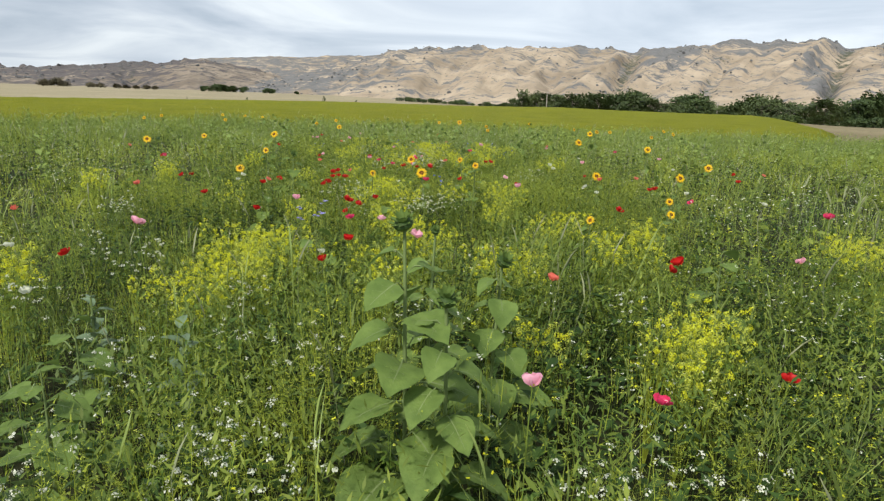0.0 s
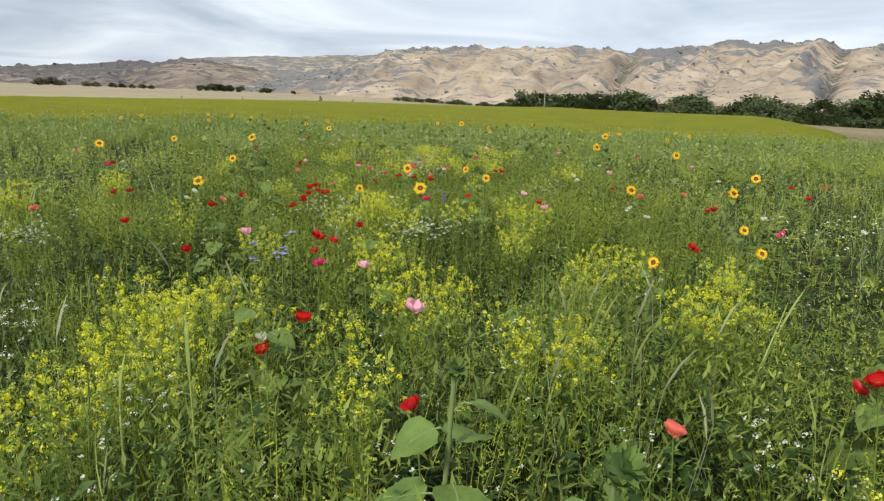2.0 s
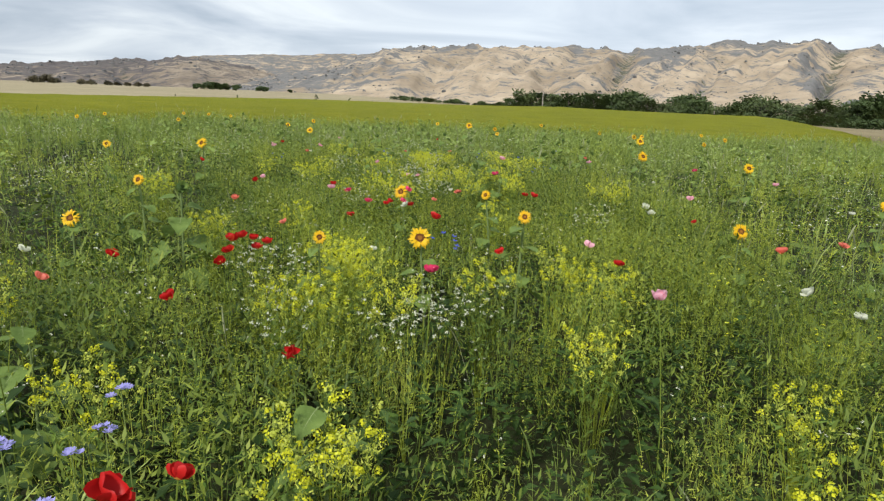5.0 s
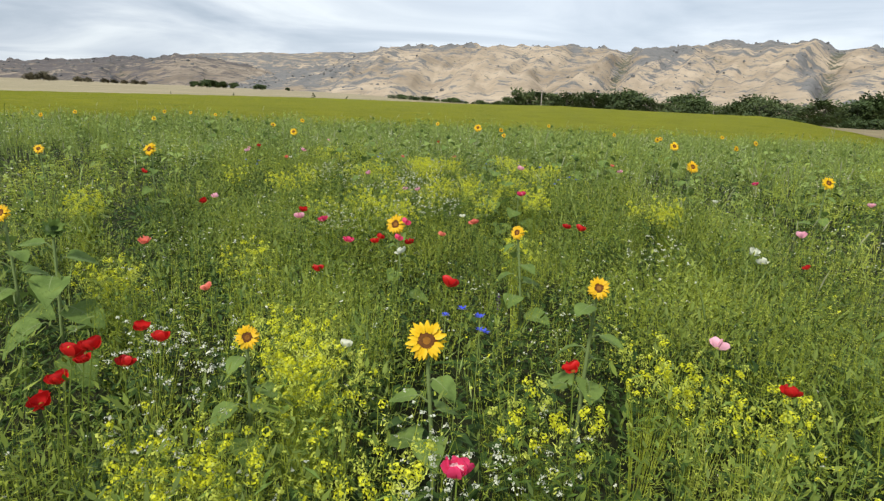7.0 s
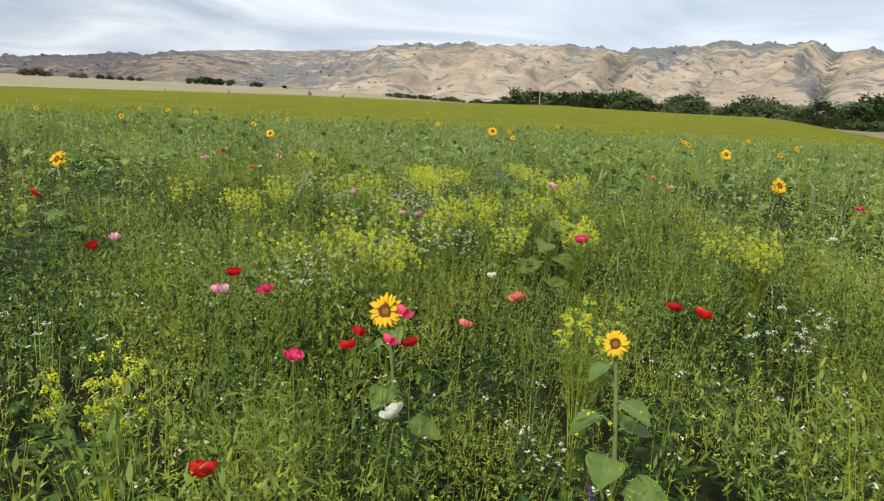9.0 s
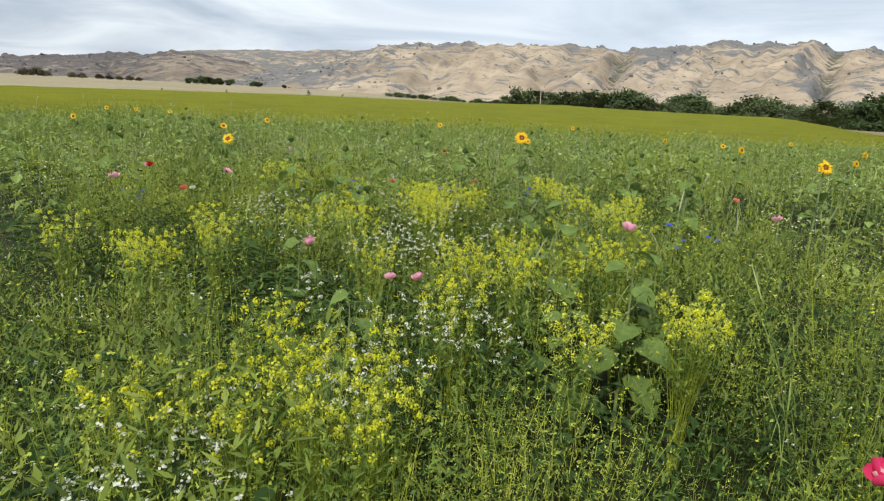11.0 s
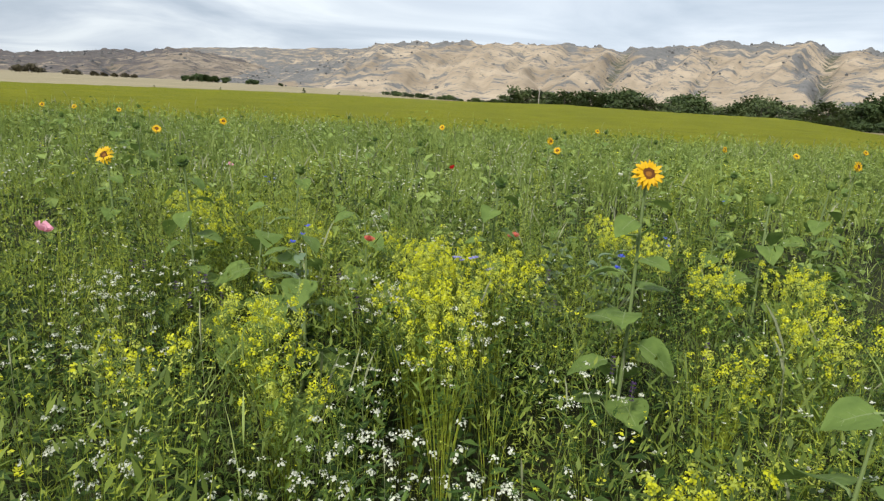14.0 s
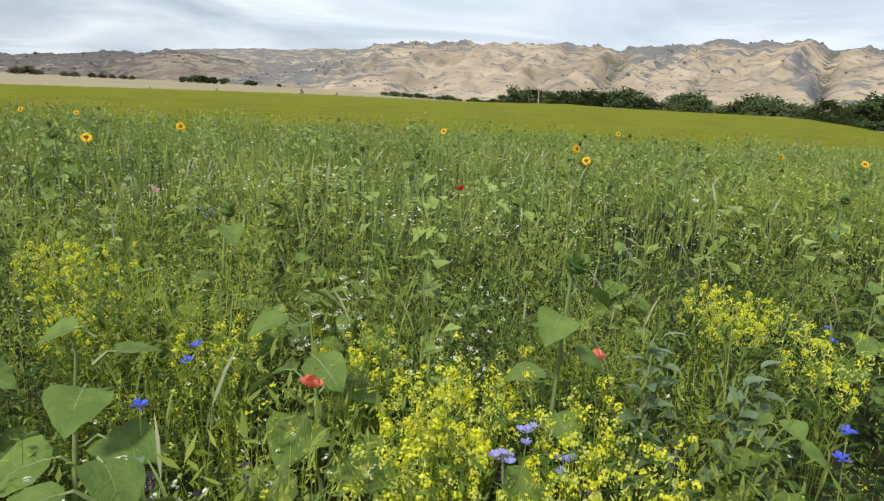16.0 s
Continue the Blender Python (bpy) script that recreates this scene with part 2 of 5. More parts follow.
M_TREE = plant_mat("willow_leaf", (0.026, 0.045, 0.014), (0.06, 0.09, 0.026), (0.085, 0.115, 0.036), 0.25, 0.6, 0.12, 0.3)
M_TREE_LIGHT = plant_mat("poplar_leaf", (0.04, 0.06, 0.02), (0.085, 0.115, 0.036), (0.11, 0.14, 0.05), 0.25, 0.6, 0.12, 0.3)
M_DRYTREE = plant_mat("brownish_leaf", (0.055, 0.05, 0.03), (0.13, 0.11, 0.06), None, 0.2, 0.6, 0.12, 0.55)
M_BARK = earth_mat("bark", (0.06, 0.05, 0.04), (0.13, 0.11, 0.09), (0.04, 0.035, 0.03), 2.0, 9.0)
M_GLAUCOUS = plant_mat("glaucous_leaf", (0.09, 0.14, 0.075), (0.17, 0.235, 0.13), (0.23, 0.29, 0.17), 0.2, 0.6, 4.0, 0.5, 0.25)
M_POLE = earth_mat("weathered_pole", (0.3, 0.27, 0.23), (0.4, 0.37, 0.32), (0.24, 0.21, 0.18), 1.0, 6.0)
M_IRON = earth_mat("insulator", (0.3, 0.3, 0.3), (0.4, 0.4, 0.4), (0.2, 0.2, 0.2), 4.0, 12.0)


# ---- mesh helpers ----
rng = np.random.default_rng(7)


def smooth(a, b, v):
    t = np.clip((np.asarray(v, float) - a) / (b - a), 0, 1)
    return t * t * (3 - 2 * t)


def lay(x, y):
    """Height of the ground."""
    x, y = np.asarray(x, float), np.asarray(y, float)
    bearing = np.degrees(np.arctan2(x, np.maximum(y, 1)))
    rise = np.clip(y - 45, 0, 330) * 0.0062 * (1 - 0.9 * smooth(2, 22, bearing))
    down = -2.2 * smooth(65, 340, y) * smooth(3, 18, bearing)
    swell = 1.25 * smooth(55, 120, y) * (1 - smooth(190, 320, y)) * smooth(1, 13, bearing) * (1 - 0.7 * smooth(27, 36, bearing))
    far = np.clip(y - 375, 0, 800) * 0.013 * (1 - smooth(-8, 8, bearing))
    return -0.05 * smooth(0, 17, y) + rise + far + down + swell + 0.03 * np.sin(x * 0.9 + 1.3) * np.sin(y * 0.7)


def edge(x):
    """Where the meadow ends and the crop begins."""
    x = np.asarray(x, float)
    return 41.5 + 0.012 * x - 3.2 * smooth(2, 8, x) - 10.5 * smooth(0, 21, -x) + 0.5 * np.sin(x * 0.35) + 0.3 * np.sin(x * 1.1 + 2)


def mesh_from(name, verts, faces, mats, mat_index=None, flat=True):
    """verts (n,3); faces: int array (m,3) or (m,4) or a list of those."""
    me = bpy.data.meshes.new(name)
    groups = faces if isinstance(faces, list) else [faces]
    groups = [np.asarray(g, np.int32) for g in groups if len(g)]
    loops = np.concatenate([g.ravel() for g in groups])
    sizes = np.concatenate([np.full(len(g), g.shape[1], np.int32) for g in groups])
    starts = np.concatenate(([0], np.cumsum(sizes)[:-1])).astype(np.int32)
    me.vertices.add(len(verts))
    me.vertices.foreach_set("co", np.asarray(verts, np.float32).ravel())
    me.loops.add(len(loops))
    me.loops.foreach_set("vertex_index", loops.astype(np.int32))
    me.polygons.add(len(sizes))
    me.polygons.foreach_set("loop_start", starts)
    me.polygons.foreach_set("loop_total", sizes)
    for mt in mats if isinstance(mats, (list, tuple)) else [mats]:
        me.materials.append(mt)
    if mat_index is not None:
        me.polygons.foreach_set("material_index", np.asarray(mat_index, np.int32))
    me.polygons.foreach_set("use_smooth", np.full(len(sizes), not flat))
    me.update(calc_edges=True)
    return me


class Shape:
    """Collects quads and triangles of one small plant piece."""

    def __init__(self):
        self.v, self.f = [], []

    def face(self, *pts):
        i = len(self.v)
        self.v.extend(pts)
        self.f.append(tuple(range(i, i + len(pts))))

    def grid(self, rows):
        """rows of equally many points joined into quads."""
        i, n = len(self.v), len(rows[0])
        for r in rows:
            self.v.extend(r)
        for a in range(len(rows) - 1):
            for b in range(n - 1):
                p = i + a * n + b
                self.f.append((p, p + 1, p + n + 1, p + n))

    def tube(self, pts, radii, sides=5, cap=False):
        i = len(self.v)
        up = Vector((0.13, 0.2, 1)).normalized()
        for k, (p, r) in enumerate(zip(pts, radii)):
            d = (Vector(pts[min(k + 1, len(pts) - 1)]) - Vector(pts[max(k - 1, 0)])).normalized()
            a = d.cross(Vector((1, 0.1, 0)) if abs(d.dot(up)) > 0.7 else up).normalized()
            b = d.cross(a)
            for s in range(sides):
                q = 2 * math.pi * s / sides
                self.v.append(tuple(Vector(p) + a * r * math.cos(q) + b * r * math.sin(q)))
        for k in range(len(pts) - 1):
            for s in range(sides):
                p, q = i + k * sides + s, i + k * sides + (s + 1) % sides
                self.f.append((p, q, q + sides, p + sides))
        if cap:
            j = i + (len(pts) - 1) * sides
            for s in range(1, sides - 1):
                self.f.append((j, j + s, j + s + 1))

    def arrays(self):
        v = np.array([tuple(p) for p in self.v], np.float32)
        return v, np.array([f for f in self.f if len(f) == 3], np.int32).reshape(-1, 3), np.array([f for f in self.f if len(f) == 4], np.int32).reshape(-1, 4)

    def mesh(self, name, mat, flat=True):
        v, t, q = self.arrays()
        return mesh_from(name, v, [t, q], mat, None, flat)


def part(name, shape, mat, parent, label="", flat=True):
    ob = new(name, shape.mesh(name, mat, flat))
    ob.parent = parent
    if label:
        tagged(ob, label)
    return ob


def strew(name, shapes, places, mat, turn=None, size=None, lean=0.12, seed=1):
    """Joins many turned and scaled copies of the shapes into one mesh object. places: (n,3)."""
    r = np.random.default_rng(seed)
    n = len(places)
    which = r.integers(0, len(shapes), n)
    ang = r.uniform(0, 2 * np.pi, n) if turn is None else turn
    sc = r.uniform(0.8, 1.2, n) if size is None else size
    lx, ly = r.normal(0, lean, n), r.normal(0, lean, n)
    V, T, Q, base = [], [], [], 0
    for k, sh in enumerate(shapes):
        v, t, q = sh.arrays()
        idx = np.nonzero(which == k)[0]
        if not len(idx):
            continue
        c, s = np.cos(ang[idx])[:, None], np.sin(ang[idx])[:, None]
        x = (v[None, :, 0] * c - v[None, :, 1] * s) * sc[idx][:, None]
        y = (v[None, :, 0] * s + v[None, :, 1] * c) * sc[idx][:, None]
        z = v[None, :, 2] * sc[idx][:, None]
        x, y = x + z * lx[idx][:, None], y + z * ly[idx][:, None]
        P = np.stack([x, y, z], -1) + np.asarray(places)[idx][:, None, :]
        off = base + np.arange(len(idx))[:, None, None] * len(v)
        V.append(P.reshape(-1, 3))
        if len(t):
            T.append((t[None] + off).reshape(-1, 3))
        if len(q):
            Q.append((q[None] + off).reshape(-1, 4))
        base += len(idx) * len(v)
    faces = ([np.concatenate(T)] if T else []) + ([np.concatenate(Q)] if Q else [])
    return new(name, mesh_from(name, np.concatenate(V), faces, mat))


def fnoise(x, y, s, seed):
    """Cheap smooth value noise on arrays."""
    r = np.random.default_rng(seed)
    g = r.random((64, 64))
    u, v = np.asarray(x) * s + 31.7, np.asarray(y) * s + 17.3
    i, j = np.floor(u).astype(int), np.floor(v).astype(int)
    a, b = u - i, v - j
    a, b = a * a * (3 - 2 * a), b * b * (3 - 2 * b)
    G = lambda p, q: g[p % 64, q % 64]
    return (G(i, j) * (1 - a) + G(i + 1, j) * a) * (1 - b) + (G(i, j + 1) * (1 - a) + G(i + 1, j + 1) * a) * b


def fractal(x, y, s, seed, octaves=5, gain=0.5):
    out, amp, tot = 0, 1.0, 0
    for o in range(octaves):
        out = out + amp * fnoise(x, y, s * 2 ** o, seed + o)
        tot += amp
        amp *= gain
    return out / tot


# ---- ground, crop, hills ----
def build_ground():
    """One sheet out to the horizon: finer near the camera's way."""
    radii = np.concatenate([np.linspace(0.01, 60, 61), np.geomspace(62, 4600, 60)])
    ang = np.radians(np.linspace(-180, 180, 181))
    R, A = np.meshgrid(radii, ang, indexing="ij")
    X, Y = R * np.sin(A), R * np.cos(A) + 6
    Z = lay(X, Y)
    n, m = R.shape
    i = np.arange(n * m).reshape(n, m)
    quads = np.stack([i[:-1, :-1], i[:-1, 1:], i[1:, 1:], i[1:, :-1]], -1).reshape(-1, 4)
    V = np.stack([X, Y, Z], -1).reshape(-1, 3)
    cx, cy = V[quads].mean(1)[:, 0], V[quads].mean(1)[:, 1]
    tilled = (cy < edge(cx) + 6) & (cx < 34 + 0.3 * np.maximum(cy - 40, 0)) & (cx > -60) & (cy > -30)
    ob = new("ground", mesh_from("ground", V, quads[:, ::-1], [M_SOIL_SHADE, M_PASTURE, M_STUBBLE], np.where(tilled, 0, np.where((cx > 6) & (cy < 420) & (cy > 0), 2, 1)), False))
    return tagged(ob, "soil and litter coloured dark for the shade under the meadow, pale dry pasture beyond it", "ground", kind="structure")


build_ground()


def crop_far(x):
    return 78 + 130 * smooth(-46, -8, x) - 108 * np.clip(x / 25.5, 0, 1) ** 0.8


def crop_taper(x):
    """The field runs out in a point at its eastern end."""
    return np.sqrt(np.clip((25.5 - x) / 4.5, 0.0004, 1))


def build_crop():
    """Yellow-green standing crop: a rough canopy with stalks that break its surface."""
    u = np.linspace(0, 1, 120)
    cols = np.linspace(0, 1, 220)
    U, C = np.meshgrid(u ** 2, cols, indexing="ij")
    X0 = -75 + C * 100.4
    near = edge(X0)
    Y = near + U * (crop_far(X0) - near) * crop_taper(X0)
    X = X0 + np.where(X0 > 0, (Y - near) * 0.62 * X0 / 25.5, (Y - near) * 0.35 * X0 / 75)
    H = 0.72 + 0.16 * fractal(X, Y, 0.9, 3, 4) + 0.1 * fnoise(X, Y, 5.0, 9)
    H = H * (0.3 + 0.7 * smooth(0, 3.5, Y - near)) * smooth(-0.0004, 0.001, U) * smooth(1.0, 0.985, U)
    Z = lay(X, Y) + H
    i = np.arange(X.size).reshape(X.shape)
    quads = np.stack([i[:-1, :-1], i[:-1, 1:], i[1:, 1:], i[1:, :-1]], -1).reshape(-1, 4)
    base = new("crop_field", mesh_from("crop_field", np.stack([X, Y, Z], -1).reshape(-1, 3), quads, M_CROP_BASE, None, False))
    tagged(base, "dense standing yellow-green crop beyond the flower meadow", "crop", kind="stuff")
    r = np.random.default_rng(5)
    n = 4500
    c, w = r.random(n), r.random(n) ** 2.6
    x0 = -75 + c * 100.4
    ne = edge(x0) + 1.6
    y = ne + w * (crop_far(x0) - ne) * crop_taper(x0)
    x = x0 + np.where(x0 > 0, (y - ne) * 0.62 * x0 / 25.5, (y - ne) * 0.35 * x0 / 75)
    tuft = []
    for k in range(4):
        s, rr = Shape(), random.Random(k)
        for b in range(5):
            a, l, wd = rr.uniform(0, 6.28), rr.uniform(0.75, 1.0), rr.uniform(0.012, 0.022)
            ox, oy = rr.uniform(-.12, .12), rr.uniform(-.12, .12)
            tx, ty = ox + math.cos(a) * 0.14, oy + math.sin(a) * 0.14
            dx, dy = -math.sin(a) * wd, math.cos(a) * wd
            s.face((ox - dx, oy - dy, 0.2), (ox + dx, oy + dy, 0.2), (tx, ty, l))
            s.face((tx - dx * 1.6, ty - dy * 1.6, l - 0.22), (tx + dx * 1.6, ty + dy * 1.6, l - 0.2), (tx + dx, ty, l + 0.02))
        tuft.append(s)
    ob = strew("crop_stalks", tuft, np.stack([x, y, lay(x, y)], -1), M_CROP, size=r.uniform(0.78, 0.98, n) * (0.7 + 0.3 * smooth(0, 3.5, y - ne)), seed=11)
    tagged(ob, "ripening yellow-green crop stalks along the field's edge", "crop", kind="stuff")


build_crop()


def hill_grid(bear0, bear1, skyline, foot, crest, seed, spur=1.0, tors=60, rough=16, gullies=(), nb=420, nr=84):
    """A range seen as spurs and gullies: heights over bearing come from a few crests, the slope from ridged noise."""
    b = np.linspace(bear0, bear1, nb)
    t = np.linspace(0, 1.25, nr)
    B, T = np.meshgrid(b, t, indexing="ij")
    H = np.interp(b, [p[0] for p in skyline], [p[1] for p in skyline])
    k = np.hanning(9); k /= k.sum()
    H = np.convolve(np.pad(H, 4, mode="edge"), k, "valid")[:, None]
    f = foot(B)
    R = f + T * (crest - f)
    X, Y = R * np.sin(np.radians(B)), R * np.cos(np.radians(B))
    prof = np.where(T < 1, smooth(-0.15, 1.05, T) - smooth(-0.15, 1.05, 0), 1 - (T - 1) * 1.0)
    prof = np.where(T < 1, prof / (1 - smooth(-0.15, 1.05, 0)) , prof)
    warp = 2.2 * (fractal(B, T * 6, 0.25, seed + 3, 3) - 0.5)
    ridged = 1 - np.abs(2 * fractal(B + warp + 4 * np.sin(2.2 * T + seed), T * 4.5, 0.21, seed, 4, 0.45) - 1) * 1.9
    small = fractal(X, Y, 0.016, seed + 20, 5, 0.55) - 0.5
    env = np.clip(T, 0, 1) * np.clip(1.06 - T, 0, 1) * 4
    Z = H * prof + spur * env * H * 0.16 * (ridged - 0.55) + small * rough * np.clip(T * 2.2, 0, 1)
    # rills that run slantwise down the slope
    rills = 1 - np.abs(2 * fractal(B - 4 * T + warp, T * 2.2, 0.75, seed + 50, 4, 0.55) - 1) * 2.2
    Z = Z + np.clip(T * 3, 0, 1) * np.clip(1.15 - T, 0, 0.5) * 2 * H * 0.026 * (rills - 0.5)
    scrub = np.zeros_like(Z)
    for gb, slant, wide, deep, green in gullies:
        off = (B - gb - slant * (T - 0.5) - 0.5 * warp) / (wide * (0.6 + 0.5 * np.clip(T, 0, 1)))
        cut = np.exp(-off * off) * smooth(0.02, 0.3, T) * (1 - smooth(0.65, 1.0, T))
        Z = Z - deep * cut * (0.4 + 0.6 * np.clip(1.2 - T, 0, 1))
        # Scrub colour along the gully floor, which also paints in the gully's shadow.
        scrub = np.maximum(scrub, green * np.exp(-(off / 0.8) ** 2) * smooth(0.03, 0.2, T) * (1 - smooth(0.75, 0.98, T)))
    # tors along the crest
    tor = np.clip(fractal(X, Y, 0.03, seed + 31, 3) - 0.56, 0, 1) * tors * smooth(0.75, 0.97, T)
    return X, Y, Z + tor - 3, B, T, scrub


def rock_shape(seed):
    """An angular outcrop of schist, half sunk in the slope."""
    r, s = random.Random(seed), Shape()
    n = 6
    rows = []
    for z, q in ((-0.6, 1.1), (0.15, 1.0), (0.5, 0.72), (0.62, 0.25)):
        rows.append([(q * math.cos(k * 6.2832 / n) * r.uniform(0.75, 1.2), q * 0.7 * math.sin(k * 6.2832 / n) * r.uniform(0.75, 1.2), z + r.uniform(-.1, .12)) for k in range(n)])
        rows[-1].append(rows[-1][0])
    s.grid(rows)
    s.face(*rows[-1][:3]); s.face(*(rows[-1][k] for k in (2, 3, 4, 5))); s.face(rows[-1][5], rows[-1][0], rows[-1][2])
    return s


def build_hills(name, label, mat, shape, stony, rocks=0, rock_size=(2.0, 6.0), **more):
    """stony(B, T): share of bare stone over bearing and slope."""
    X, Y, Z, B, T, scrub = hill_grid(*shape, **more)
    i = np.arange(X.size).reshape(X.shape)
    quads = np.stack([i[:-1, :-1], i[1:, :-1], i[1:, 1:], i[:-1, 1:]], -1).reshape(-1, 4)
    me = mesh_from(name, np.stack([X, Y, Z], -1).reshape(-1, 3), quads[:, ::-1], mat, None, False)
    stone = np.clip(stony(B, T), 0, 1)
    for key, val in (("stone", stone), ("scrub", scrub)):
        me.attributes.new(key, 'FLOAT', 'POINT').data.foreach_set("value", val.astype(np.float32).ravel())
    tagged(new(name, me), label, "hills", kind="structure")
    if rocks:
        r = np.random.default_rng(90 + rocks)
        w = ((0.04 + stone ** 2) * (T < 1.02) * (T > 0.06) * (0.2 + smooth(0.48, 0.62, fractal(X, Y, 0.012, 7, 3)))).ravel()
        pick = r.choice(X.size, rocks, p=w / w.sum())
        P = np.stack([X.ravel()[pick] + r.uniform(-6, 6, rocks), Y.ravel()[pick] + r.uniform(-6, 6, rocks), Z.ravel()[pick] + 0.3], -1)
        ob = strew("hillside_outcrops", [rock_shape(k) for k in range(6)], P, M_SCHIST, size=rock_size[0] + (rock_size[1] - rock_size[0]) * r.random(rocks) ** 2.5, lean=0.2, seed=rocks)
        tagged(ob, "grey schist outcrops strewn over the dry hillside", "rocks", kind="stuff")


def bump(v, mid, wide):
    return np.exp(-((v - mid) / wide) ** 2)


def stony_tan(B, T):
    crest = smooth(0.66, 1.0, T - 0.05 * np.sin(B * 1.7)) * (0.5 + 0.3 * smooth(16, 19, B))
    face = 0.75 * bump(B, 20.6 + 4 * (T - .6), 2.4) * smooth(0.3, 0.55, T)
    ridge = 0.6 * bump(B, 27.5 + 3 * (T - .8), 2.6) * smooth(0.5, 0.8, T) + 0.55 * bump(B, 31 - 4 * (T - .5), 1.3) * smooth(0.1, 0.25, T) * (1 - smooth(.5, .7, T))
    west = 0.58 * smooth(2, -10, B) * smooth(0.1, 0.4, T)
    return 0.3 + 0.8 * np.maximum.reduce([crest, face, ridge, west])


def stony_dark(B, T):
    # Bare stone grows westward; it also darkens the range for cloud shade.
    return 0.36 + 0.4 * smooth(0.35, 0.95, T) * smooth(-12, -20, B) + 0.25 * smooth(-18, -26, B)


SKYLINE_PLATEAU = [(-48, 20), (-33, 60), (-25, 105), (-21, 150), (-18, 190), (-9.5, 217), (-4, 244), (0, 260), (30, 260)]
SKYLINE_DARK = [(-62, 90), (-40, 70), (-33, 62), (-29.5, 68), (-26, 84), (-24.4, 97), (-22, 96), (-19.5, 115), (-16, 108), (-12, 76), (-6, 18)]
SKYLINE_TAN = [(-17, 18), (-12, 56), (-6, 100), (-3, 128), (0, 144), (3.5, 159), (5.5, 162), (7.5, 154), (11, 146), (14, 162), (16.5, 159), (17.6, 145), (20, 154), (22, 156), (25, 174), (27, 170), (29, 164), (31, 170), (33, 156), (34.5, 164), (36, 160), (40, 190), (62, 195)]
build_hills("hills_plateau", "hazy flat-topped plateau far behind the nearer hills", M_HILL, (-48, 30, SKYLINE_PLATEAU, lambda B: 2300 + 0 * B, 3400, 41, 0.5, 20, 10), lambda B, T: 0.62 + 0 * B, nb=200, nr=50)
build_hills("hills_dark", "rocky range of low hills coloured dark for cloud shade, with scattered outcrops", M_HILL_CLOUD_SHADE, (-62, -6, SKYLINE_DARK, lambda B: 1150 + 0 * B, 2300, 12, 1.1, 40, 12), stony_dark, 1000, (1.5, 6), gullies=((-9.5, 3, 1.0, 26, .6), (-24, -2, 1.2, 14, .3)))
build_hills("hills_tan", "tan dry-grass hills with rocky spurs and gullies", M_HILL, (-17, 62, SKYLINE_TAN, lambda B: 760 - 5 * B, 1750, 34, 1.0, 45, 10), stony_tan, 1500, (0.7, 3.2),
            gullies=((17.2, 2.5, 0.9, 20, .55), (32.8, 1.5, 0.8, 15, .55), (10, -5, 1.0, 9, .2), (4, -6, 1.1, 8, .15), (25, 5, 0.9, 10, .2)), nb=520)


# ---- trees ----
def tree_shape(seed, tall, wide, clumps, leaf, low=0.12, trunks=1):
    """Trunk with limbs, and leaf clumps gathered round the limb ends with gaps between."""
    r = random.Random(seed)
    wood, crown = Shape(), Shape()
    ends = []
    for tr in range(trunks):
        bx, by = (r.uniform(-1, 1) * wide * 0.25, r.uniform(-1, 1) * wide * 0.25) if trunks > 1 else (0, 0)
        lean = (r.uniform(-.1, .1), r.uniform(-.1, .1))
        h = tall * r.uniform(0.72, 0.9)
        pts = [(bx + lean[0] * h * k / 4 + r.uniform(-.02, .02) * h, by + lean[1] * h * k / 4, h * k / 4 - 0.15) for k in range(5)]
        rad = tall * 0.022
        wood.tube(pts, [rad, rad * .8, rad * .55, rad * .3, rad * .12], 6)
        for l in range(9):
            k = r.uniform(low + 0.05, 0.92)
            o = Vector(pts[0]).lerp(Vector(pts[-1]), k)
            a = r.uniform(0, 6.28)
            reach = wide * 0.5 * (1.05 - 0.65 * abs(k - 0.4)) * r.uniform(0.55, 1.0)
            e = o + Vector((math.cos(a) * reach, math.sin(a) * reach, tall * r.uniform(0.03, 0.16)))
            mid = o.lerp(e, 0.5) + Vector((0, 0, tall * 0.03))
            wood.tube([o, mid, e], [rad * .4, rad * .25, rad * .08], 4)
            ends += [(e, wide * r.uniform(0.13, 0.22)), (mid, wide * r.uniform(0.12, 0.2))]
        ends.append((Vector(pts[-1]), wide * 0.16))
    for c in range(clumps):
        e, rad = ends[r.randrange(len(ends))]
        d = Vector((r.gauss(0, 1), r.gauss(0, 1), r.gauss(0, 0.8)))
        p = e + d.normalized() * rad * r.uniform(0.3, 1.05)
        if p.z < tall * low * 0.5:
            p.z = tall * low * r.uniform(0.3, 1)
        a = Vector((r.gauss(0, 1), r.gauss(0, 1), r.gauss(0, 1))).normalized()
        b = a.orthogonal().normalized()
        s = leaf * r.uniform(0.6, 1.3)
        crown.face(tuple(p - a * s), tuple(p + b * s * 0.6), tuple(p + a * s), tuple(p - b * s * 0.6))
    return wood, crown


def make_tree(name, seed, tall, wide, clumps, leaf, mat, label, group, low=0.12, trunks=1):
    wood, crown = tree_shape(seed, tall, wide, clumps, leaf, low, trunks)
    root = new(name)
    tagged(root, label, "tree" if tall > 5 else "bush", group)
    part("trunk", wood, M_BARK, root)
    part("crown", crown, mat, root)
    return root


def at(bearing, dist):
    x, y = dist * math.sin(radians(bearing)), dist * math.cos(radians(bearing))
    return x, y, float(lay(x, y))


